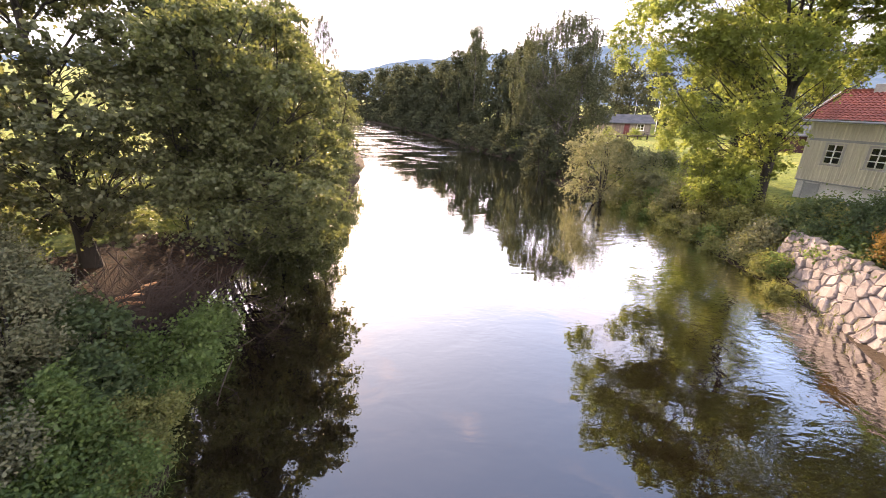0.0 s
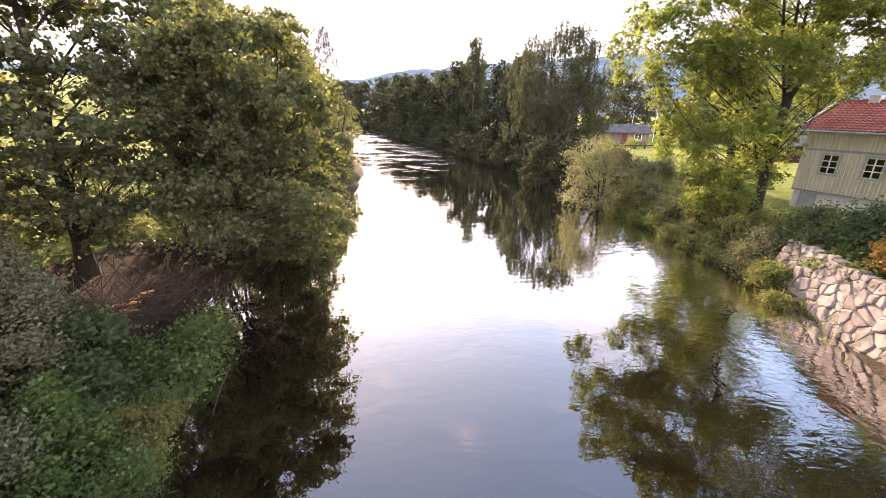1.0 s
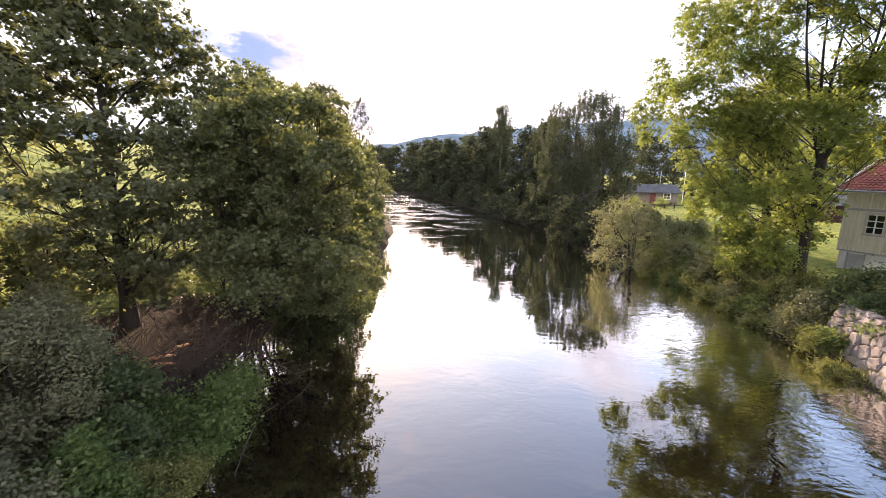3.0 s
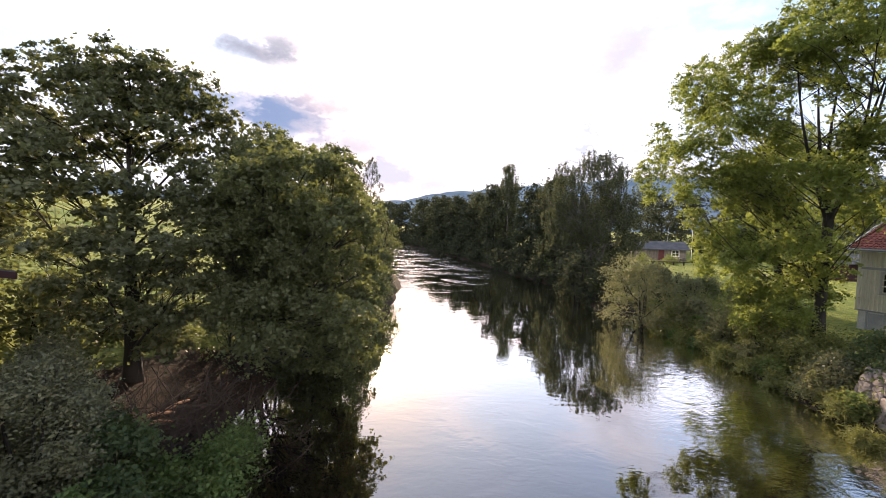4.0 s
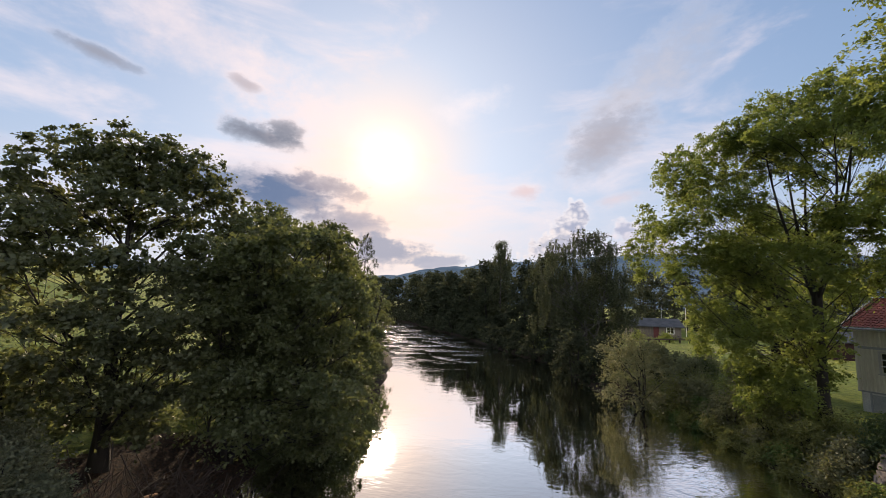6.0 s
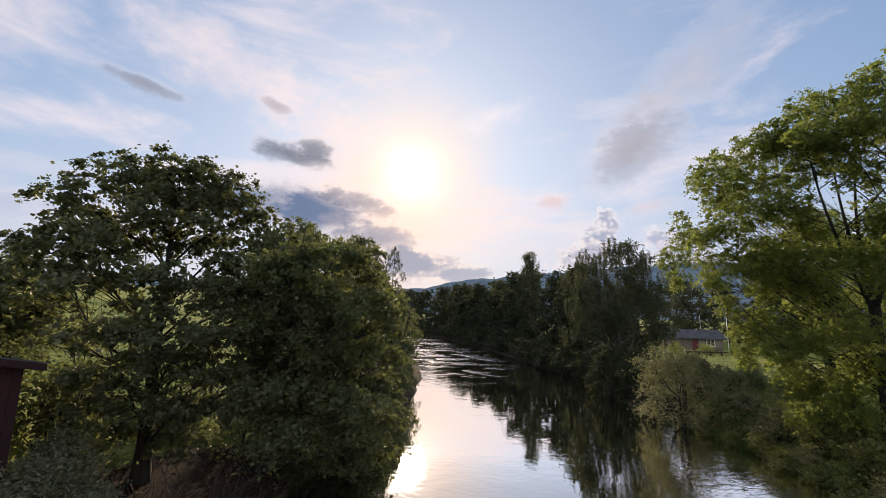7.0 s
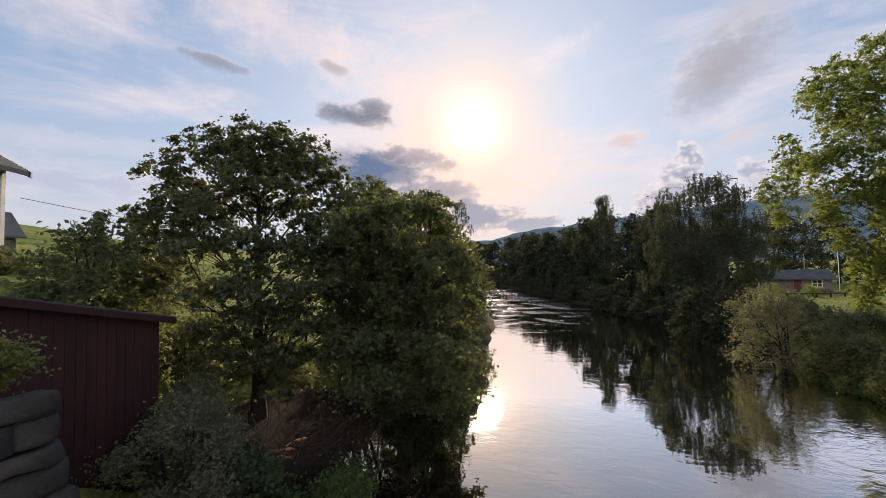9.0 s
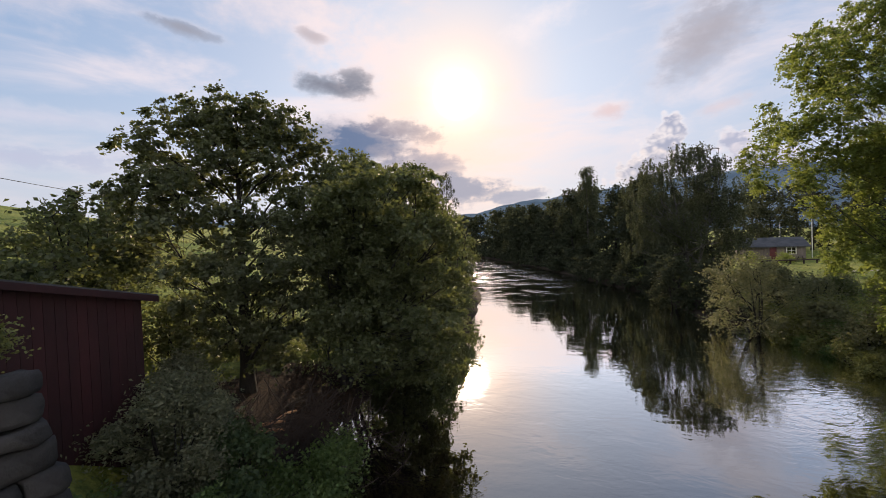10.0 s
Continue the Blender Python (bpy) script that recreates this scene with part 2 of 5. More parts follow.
FRESHWOOD = stained("split_wood", (0.42, 0.20, 0.10), (0.55, 0.32, 0.18), 2.0, 0.8, 16.0, 0.4, 0.01, (1, 1, 0.3))
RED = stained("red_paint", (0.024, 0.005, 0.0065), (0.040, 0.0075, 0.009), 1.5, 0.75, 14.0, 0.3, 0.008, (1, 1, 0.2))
DOOR_RED = stained("red_door_paint", (0.085, 0.010, 0.012), (0.13, 0.015, 0.017), 1.5, 0.6, 14.0, 0.2, 0.004)
GRAVEL = stained("gravel", (0.20, 0.18, 0.15), (0.30, 0.27, 0.23), 1.5, 0.95, 40.0, 0.6, 0.02)
CREAM = stained("cream_paint", (0.48, 0.45, 0.35), (0.60, 0.565, 0.45), 1.2, 0.6, 12.0, 0.2, 0.005, (1, 1, 0.2))
WHITE = stained("white_paint", (0.68, 0.67, 0.64), (0.78, 0.77, 0.75), 1.5, 0.5, 14.0, 0.15, 0.004)
TRIM = stained("weathered_trim", (0.30, 0.29, 0.27), (0.40, 0.385, 0.36), 1.5, 0.6, 14.0, 0.2, 0.004)
GREY_PAINT = stained("grey_paint", (0.22, 0.23, 0.24), (0.30, 0.31, 0.31), 1.5, 0.6, 14.0, 0.2, 0.004)
PLASTER = stained("foundation_plaster", (0.36, 0.36, 0.35), (0.48, 0.47, 0.45), 1.0, 0.85, 16.0, 0.4, 0.01)
BROWN = stained("brown_boards", (0.12, 0.098, 0.085), (0.19, 0.16, 0.14), 1.5, 0.8, 14.0, 0.3, 0.006, (1, 1, 0.2))
FELT = stained("roof_felt", (0.055, 0.058, 0.064), (0.095, 0.098, 0.105), 1.0, 0.97, 20.0, 0.3, 0.006)
PANTILE = stained("red_clay_tile", (0.17, 0.046, 0.032), (0.27, 0.078, 0.052), 1.8, 0.7, 10.0, 0.3, 0.008)
GRANITE = stained("granite", (0.13, 0.108, 0.100), (0.33, 0.275, 0.250), 1.2, 0.85, 14.0, 0.8, 0.03)
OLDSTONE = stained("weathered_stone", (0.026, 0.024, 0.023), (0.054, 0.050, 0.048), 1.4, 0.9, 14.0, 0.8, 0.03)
MORTAR = stained("dark_joint", (0.05, 0.045, 0.04), (0.09, 0.08, 0.07), 2.0, 0.95, 18.0, 0.5, 0.02)
METAL = stained("dull_metal", (0.30, 0.31, 0.32), (0.40, 0.41, 0.42), 2.0, 0.45, 20.0, 0.1, 0.002, (1, 1, 1), 0.8)
CONCRETE = stained("concrete", (0.26, 0.255, 0.245), (0.36, 0.35, 0.34), 0.8, 0.9, 12.0, 0.4, 0.01)
DARK = stained("dark_rubber", (0.012, 0.012, 0.013), (0.025, 0.025, 0.026), 3.0, 0.8, 20.0)


def glass_material():
    mat, g = material("window_glass")
    finish(g, surface(g, (0.012, 0.014, 0.016), 0.06, spec=0.9).outputs[0])
    return mat


GLASS = glass_material()


def ground_material():
    mat, g = material("ground")
    pos = g.n("ShaderNodeNewGeometry").outputs["Position"]
    split = g.n("ShaderNodeSeparateXYZ")
    g.put(split.inputs[0], pos)
    big = g.noise(pos, 0.10, 5.0, 0.6)
    fine = g.noise(pos, 2.2, 6.0, 0.7)
    tuft = g.noise(pos, 9.0, 4.0, 0.7)
    grass = g.mix(g.smooth(big, 0.35, 0.65), (0.15, 0.200, 0.036), (0.34, 0.335, 0.075))
    grass = g.mix(g.smooth(fine, 0.35, 0.7), grass, (0.085, 0.115, 0.028))
    earth = g.mix(fine, (0.030, 0.022, 0.015), (0.085, 0.062, 0.042))
    col = g.mix(g.smooth(g.math("ADD", split.outputs[2], g.math("MULTIPLY", fine, 0.8)), 1.1, 1.9), earth, grass)
    litter = g.mix(g.smooth(tuft, 0.4, 0.62), (0.018, 0.013, 0.010), (0.052, 0.030, 0.018))
    ux = g.math("DIVIDE", g.math("ADD", split.outputs[0], 10.2), 3.6)
    uy = g.math("DIVIDE", g.math("SUBTRACT", split.outputs[1], 13.6), 4.2)
    bare = g.math("ADD", g.math("ADD", g.math("MULTIPLY", ux, ux), g.math("MULTIPLY", uy, uy)), g.math("MULTIPLY", g.math("SUBTRACT", fine, 0.5), 1.2))
    col = g.mix(g.smooth(bare, 1.1, 0.8), col, litter)
    finish(g, surface(g, col, 0.95, g.bump(g.math("ADD", fine, g.math("MULTIPLY", tuft, 0.6)), 0.9, 0.12), spec=0.15).outputs[0])
    return mat


def water_material():
    mat, g = material("river_water")
    pos = g.n("ShaderNodeNewGeometry").outputs["Position"]
    split = g.n("ShaderNodeSeparateXYZ")
    g.put(split.inputs[0], pos)
    px, py, _ = split.outputs
    # ripples run across the stream; the pool is smooth, the right side and the far run are livelier
    swell = g.noise(g.scaled(pos, (0.55, 0.9, 1.0)), 0.9, 3.0, 0.5, 0.8)
    ripple = g.noise(g.scaled(pos, (1.0, 2.2, 1.0)), 1.7, 2.0, 0.5, 1.0)
    swirl = g.noise(pos, 0.55, 3.0, 0.5, 3.0)
    side = g.smooth(g.math("ADD", px, g.math("MULTIPLY", g.noise(pos, 0.15), 4.0)), 7.0, 12.5)
    far = g.smooth(py, 28.0, 95.0)
    patch = g.smooth(g.noise(pos, 0.12, 3.0), 0.42, 0.62)
    live = g.math("ADD", 0.035, g.math("ADD", g.math("MULTIPLY", side, 0.42), g.math("ADD", g.math("MULTIPLY", far, 0.30), g.math("MULTIPLY", patch, 0.09))))
    # broken patches of fast water far off, calm slicks between
    riffle = g.smooth(g.noise(g.scaled(pos, (0.16, 0.30, 1.0)), 1.0, 4.0, 0.6, 0.6), 0.50, 0.62)
    riffle = g.math("MULTIPLY", riffle, g.smooth(py, 38.0, 72.0))
    chop = g.math("MULTIPLY", g.math("MULTIPLY", riffle, g.noise(g.scaled(pos, (0.8, 1.0, 1.0)), 1.5, 3.0, 0.6)), 0.16)
    run = g.noise(g.scaled(pos, (0.10, 0.22, 1.0)), 1.0, 4.0, 0.55, 0.8)
    height = g.math("ADD", g.math("ADD", g.math("MULTIPLY", swell, 0.007), g.math("MULTIPLY", g.math("MULTIPLY", run, 0.16), g.smooth(py, 58.0, 110.0))), g.math("MULTIPLY", live, g.math("ADD", g.math("MULTIPLY", ripple, 0.022), g.math("MULTIPLY", swirl, 0.035))))
    normal = g.bump(g.math("ADD", height, chop), 1.0, 1.0)
    body = g.n("ShaderNodeBsdfDiffuse")
    body.inputs["Color"].default_value = (0.007, 0.0045, 0.003, 1.0)
    gloss = g.n("ShaderNodeBsdfGlossy")
    gloss.inputs["Color"].default_value = (1.0, 0.985, 0.98, 1.0)
    gloss.inputs["Roughness"].default_value = 0.008
    g.put(gloss.inputs["Normal"], normal)
    fres = g.n("ShaderNodeFresnel")
    fres.inputs["IOR"].default_value = 1.33
    g.put(fres.inputs["Normal"], normal)
    fac = g.math("MINIMUM", g.math("ADD", g.math("MULTIPLY", fres.outputs[0], 5.5), 0.015), 0.93)
    mix = g.n("ShaderNodeMixShader")
    g.put(mix.inputs[0], fac)
    g.put(mix.inputs[1], body.outputs[0])
    g.put(mix.inputs[2], gloss.outputs[0])
    finish(g, mix.outputs[0])
    return mat


def hill_material():
    mat, g = material("distant_hill")
    pos = g.n("ShaderNodeNewGeometry").outputs["Position"]
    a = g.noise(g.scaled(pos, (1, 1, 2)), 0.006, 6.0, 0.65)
    # blue haze of distance put into the colour and into a steady glow
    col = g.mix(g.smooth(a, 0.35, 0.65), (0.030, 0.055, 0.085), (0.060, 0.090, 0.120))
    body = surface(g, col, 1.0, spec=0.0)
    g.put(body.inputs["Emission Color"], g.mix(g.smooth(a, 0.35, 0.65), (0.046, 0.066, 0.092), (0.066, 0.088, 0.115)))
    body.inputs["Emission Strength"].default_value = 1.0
    finish(g, body.outputs[0])
    return mat


# ---- mesh helpers ----
def mesh_from(name, verts, faces, mats, smooth=False):
    me = bpy.data.meshes.new(name)
    me.from_pydata([tuple(v) for v in verts], [], faces)
    for m in mats if isinstance(mats, (list, tuple)) else [mats]:
        me.materials.append(m)
    if smooth:
        me.polygons.foreach_set("use_smooth", np.ones(len(me.polygons), bool))
    me.update()
    return me


def quads_mesh(name, verts, mat):
    """A mesh of loose quads from an array (n, 4, 3)."""
    n = len(verts)
    me = bpy.data.meshes.new(name)
    me.vertices.add(4 * n)
    me.vertices.foreach_set("co", np.ascontiguousarray(verts, np.float32).ravel())
    me.loops.add(4 * n)
    me.loops.foreach_set("vertex_index", np.arange(4 * n, dtype=np.int32))
    me.polygons.add(n)
    me.polygons.foreach_set("loop_start", np.arange(0, 4 * n, 4, dtype=np.int32))
    me.materials.append(mat)
    me.update(calc_edges=True)
    me.validate()
    return me


def attach(ob, parent):
    if parent is not None:
        ob.parent = parent
        ob.matrix_parent_inverse = Matrix()
    return ob


def part(name, bm, mat, parent=None, label="", smooth=False):
    me = bpy.data.meshes.new(name)
    bm.to_mesh(me)
    bm.free()
    me.materials.append(mat)
    if smooth:
        me.polygons.foreach_set("use_smooth", np.ones(len(me.polygons), bool))
    ob = attach(new(name, me), parent)
    return tagged(ob, label)


def holder(name, m, label, category, group="", kind=""):
    ob = new(name)
    ob.empty_display_size = 0.2
    ob.matrix_world = m
    return tagged(ob, label, category, group, kind)


def box_bm(lo, hi, bevel=0.0, bm=None):
    own = bm is None
    bm = bm or bmesh.new()
    vs = [bm.verts.new((x, y, z)) for z in (lo[2], hi[2]) for y in (lo[1], hi[1]) for x in (lo[0], hi[0])]
    for f in ((0, 2, 3, 1), (4, 5, 7, 6), (0, 1, 5, 4), (2, 6, 7, 3), (0, 4, 6, 2), (1, 3, 7, 5)):
        bm.faces.new([vs[i] for i in f])
    if bevel and own:
        bmesh.ops.bevel(bm, geom=bm.edges[:], offset=bevel, segments=2, affect="EDGES", profile=0.5)
    return bm


def tube(points, radii, sides=7):
    """Rings round a line of points: verts and faces."""
    pts = np.asarray(points, float)
    k = len(pts)
    way = np.gradient(pts, axis=0)
    way /= np.linalg.norm(way, axis=1, keepdims=True) + 1e-9
    ref = np.where(np.abs(way[:, 2:3]) > 0.9, np.array([[1.0, 0, 0]]), np.array([[0, 0, 1.0]]))
    a = np.cross(way, ref)
    a /= np.linalg.norm(a, axis=1, keepdims=True) + 1e-9
    b = np.cross(way, a)
    ang = np.linspace(0, 2 * np.pi, sides, endpoint=False)
    ring = np.cos(ang)[None, :, None] * a[:, None] + np.sin(ang)[None, :, None] * b[:, None]
    verts = (pts[:, None] + ring * np.asarray(radii)[:, None, None]).reshape(-1, 3)
    faces = [(i * sides + j, i * sides + (j + 1) % sides, (i + 1) * sides + (j + 1) % sides, (i + 1) * sides + j) for i in range(k - 1) for j in range(sides)]
    faces.append(tuple(range((k - 1) * sides, k * sides)))
    return verts, faces


class Tubes:
    def __init__(self):
        self.v, self.f, self.n = [], [], 0

    def add(self, points, radii, sides=7):
        v, f = tube(points, radii, sides)
        self.v.append(v)
        self.f += [tuple(i + self.n for i in face) for face in f]
        self.n += len(v)

    def mesh(self, name, mat):
        return mesh_from(name, np.concatenate(self.v), self.f, mat, True)


def curve_line(a, b, rng, k=5, bend=0.12, sag=0.0):
    a, b = np.asarray(a, float), np.asarray(b, float)
    t = np.linspace(0, 1, k)[:, None]
    side = rng.normal(size=3) * bend * np.linalg.norm(b - a)
    return a + (b - a) * t + side * np.sin(np.pi * t) + np.array([0, 0, sag]) * np.sin(np.pi * t)


def leaf_quads(centres, length, width, rng, up=0.6, hang=0.0, lie=None):
    """Folded leaves round the centres; lie: the way the leaves of a spray face, if they share one."""
    n = len(centres)
    axis = rng.normal(size=(n, 3))
    axis[:, 2] = axis[:, 2] * 0.6 - hang
    axis /= np.linalg.norm(axis, axis=1, keepdims=True)
    nor = rng.normal(size=(n, 3))
    if lie is None:
        nor[:, 2] += up
    else:
        nor = nor * 0.7 + lie * 0.9
    side = np.cross(axis, nor)
    side /= np.linalg.norm(side, axis=1, keepdims=True) + 1e-9
    flat = np.cross(side, axis)
    s = rng.uniform(0.65, 1.25, (n, 1))
    L, W = length * s, width * s
    base = centres - axis * L * 0.5
    tip = centres + axis * L * 0.5
    fold = flat * W * 0.22
    mid = centres - axis * L * 0.08
    return np.stack([base, mid + side * W * 0.5 + fold, tip, mid - side * W * 0.5 + fold], 1)


# ---- ground and river ----
RIVER = np.array([  # x, y, half width
    (2.0, -90, 8.5), (2.6, -20, 8.0), (2.8, 0, 7.8), (2.3, 5.4, 7.7), (2.9, 9, 8.7), (3.2, 12.3, 10.1), (2.65, 14, 11.3), (2.55, 16, 11.45), (3.2, 20.6, 10.8),
    (3.3, 25.5, 10.3), (2.3, 31, 9.7), (1.4, 35, 9.2), (-0.2, 50, 9.6), (-3.4, 59, 9.0), (-6.0, 68, 9.0), (-11.5, 86, 8.6),
    (-22, 110, 9), (-35, 138, 10), (-60, 172, 11), (-90, 215, 12), (-140, 300, 13), (-210, 460, 14)])


def river_distance(x, y):
    """Metres from the water's edge (minus: in the river), and whether a place lies on the right bank."""
    x, y = np.asarray(x, float), np.asarray(y, float)
    best = np.full(x.shape, 1e9)
    right = np.zeros(x.shape, bool)
    for (ax, ay, aw), (bx, by, bw) in zip(RIVER[:-1], RIVER[1:]):
        dx, dy = bx - ax, by - ay
        t = np.clip(((x - ax) * dx + (y - ay) * dy) / (dx * dx + dy * dy), 0, 1)
        d = np.hypot(x - ax - t * dx, y - ay - t * dy) - (aw + t * (bw - aw))
        closer = d < best
        best = np.where(closer, d, best)
        right = np.where(closer, (x - ax) * dy - (y - ay) * dx > 0, right)
    return best, right


def step(v, lo, hi):
    t = np.clip((np.asarray(v, float) - lo) / (hi - lo), 0, 1)
    return t * t * (3 - 2 * t)


def WALL_X(y):
    return np.interp(y, [2.0, 5.5, 9.5, 11.8, 13.6, 15.2, 17.2], [11.7, 12.2, 12.9, 13.45, 13.85, 14.2, 14.55])


def height(x, y):
    x, y = np.asarray(x, float), np.asarray(y, float)
    d, right = river_distance(x, y)
    bed = -1.3 * step(-d, 0.0, 3.0)
    wall = step(17.5 - y, 0, 0.8)
    bank_r = (0.3 * step(d, 0, 0.6) + 1.4 * step(d, 0.4, 3.4)) * (1 - wall) + wall * (1.85 * step(x - WALL_X(y), 0.85, 1.3) + 0.5 * step(d, -0.2, 0.35))
    far_r = 0.012 * np.clip(d - 6, 0, 200)
    bank_l = 0.35 * step(d, 0, 0.6) + 1.15 * step(d, 0.3, 4.0)
    slope_l = 4.0 * step(9.5 - y, 0, 10.0) * step(d, 1.0, 5.5) + 0.19 * np.clip(d - 17, 0, 110) + 0.06 * np.clip(d - 127, 0, 600)
    h = np.where(right, bank_r + far_r, bank_l + slope_l)
    away = np.hypot(x + 21, y - 5)
    pad = step(11.0 - away, 0, 5.0)
    h = np.where(right, h, h * (1 - pad) + np.maximum(h, 6.9) * pad)
    bumps = 0.10 * np.sin(1.7 * x + 0.6 * y) * np.sin(0.9 * y - 0.5 * x) + 0.06 * np.sin(3.1 * x + 1.0) * np.sin(2.7 * y)
    return np.where(d < 0, bed, h + bumps * step(d, 0.5, 2.5))


def ground_z(x, y):
    return float(height(np.array([x]), np.array([y]))[0])


def sheet(name, xs, ys, zfun, mat):
    gx, gy = np.meshgrid(xs, ys)
    gz = zfun(gx, gy)
    verts = np.stack([gx, gy, gz], -1).reshape(-1, 3)
    w = len(xs)
    i = (np.arange(len(ys) - 1)[:, None] * w + np.arange(w - 1)[None]).ravel()
    faces = np.stack([i, i + 1, i + w + 1, i + w], 1).tolist()
    return new(name, mesh_from(name, verts, faces, mat, True))


u = np.linspace(-1, 1, 221)
xs = 2.0 + 14.0 * np.sinh(u * 6.0)
ys = 20.0 + 16.0 * np.sinh(np.linspace(-0.62, 1, 200) * 6.0)
tagged(sheet("ground", xs, ys, height, ground_material()), "grassy river banks with earth showing at the water", "ground", kind="structure")
w_x = np.array([-400, -150, -60, -30, -12, -4, 4, 10, 16, 22, 40.0])
w_y = np.array([-100, -40, 0, 20, 40, 60, 90, 120, 160, 220.0])
tagged(sheet("water", w_x, w_y, lambda a, b: 0 * a, water_material()), "dark brown slow river water mirroring the sky", "river", kind="structure")


def ridge():
    """Wooded hills that close the valley, far off."""
    az = np.radians(np.linspace(-180, 180, 361))
    deg = np.degrees(az)
    top = np.interp(deg, [-180, -70, -30, -14, -9.5, -6.3, 0, 7.3, 14, 23, 35, 60, 180], [3, 3.6, 3.0, 3.2, 3.8, 4.7, 5.2, 5.9, 6.4, 6.8, 6.2, 5, 3])
    top = top + 0.10 * np.sin(deg * 1.3) + 0.06 * np.sin(deg * 3.7 + 1)
    verts, faces = [], []
    for j, (r, k) in enumerate(((1500, -0.02), (1900, 0.3), (2300, 0.65), (2700, 0.9), (3000, 1.0), (3300, 0.8))):
        for a, t in zip(az, top):
            wob = 1 + 0.05 * math.sin(9 * a + j) * (j < 4)
            verts.append((r * math.sin(a), r * math.cos(a), 7 + 3000 * math.tan(radians(t)) * k * wob * (r / 3000 if k < 1 else 1) if k > 0 else -20))
    n = len(az)
    for j in range(5):
        for i in range(n - 1):
            faces.append((j * n + i, j * n + i + 1, (j + 1) * n + i + 1, (j + 1) * n + i))
    tagged(new("backdrop", mesh_from("backdrop", verts, faces, hill_material(), True)), "wooded hills far down the valley, blue haze painted in and glowing", "hill", kind="structure")


ridge()


# ---- trees and shrubs ----
def crown_blobs(rng, n, radius, z0, z1, shape="round"):
    """Boughs that fill a crown: centres from the foot, and their radii."""
    out = []
    for i in range(n):
        f = (i + rng.uniform(0.2, 0.8)) / n
        z = z0 + (z1 - z0) * f
        if shape == "round":
            reach = radius * math.sqrt(max(0.05, 1 - (1.75 * (f - 0.42)) ** 2))
        elif shape == "cone":
            reach = radius * (1.02 - f) ** 0.8
        else:
            reach = radius * min(1.0, 0.55 + 1.8 * f, 2.6 * (1.03 - f))
        a = i * 2.4 + rng.uniform(-0.5, 0.5)
        size = radius * rng.uniform(0.32, 0.48)
        r = max(0.0, reach - size * 0.8) * rng.uniform(0.75, 1.1)
        out.append((r * math.cos(a), r * math.sin(a), z, size, size * 0.7))
    return out


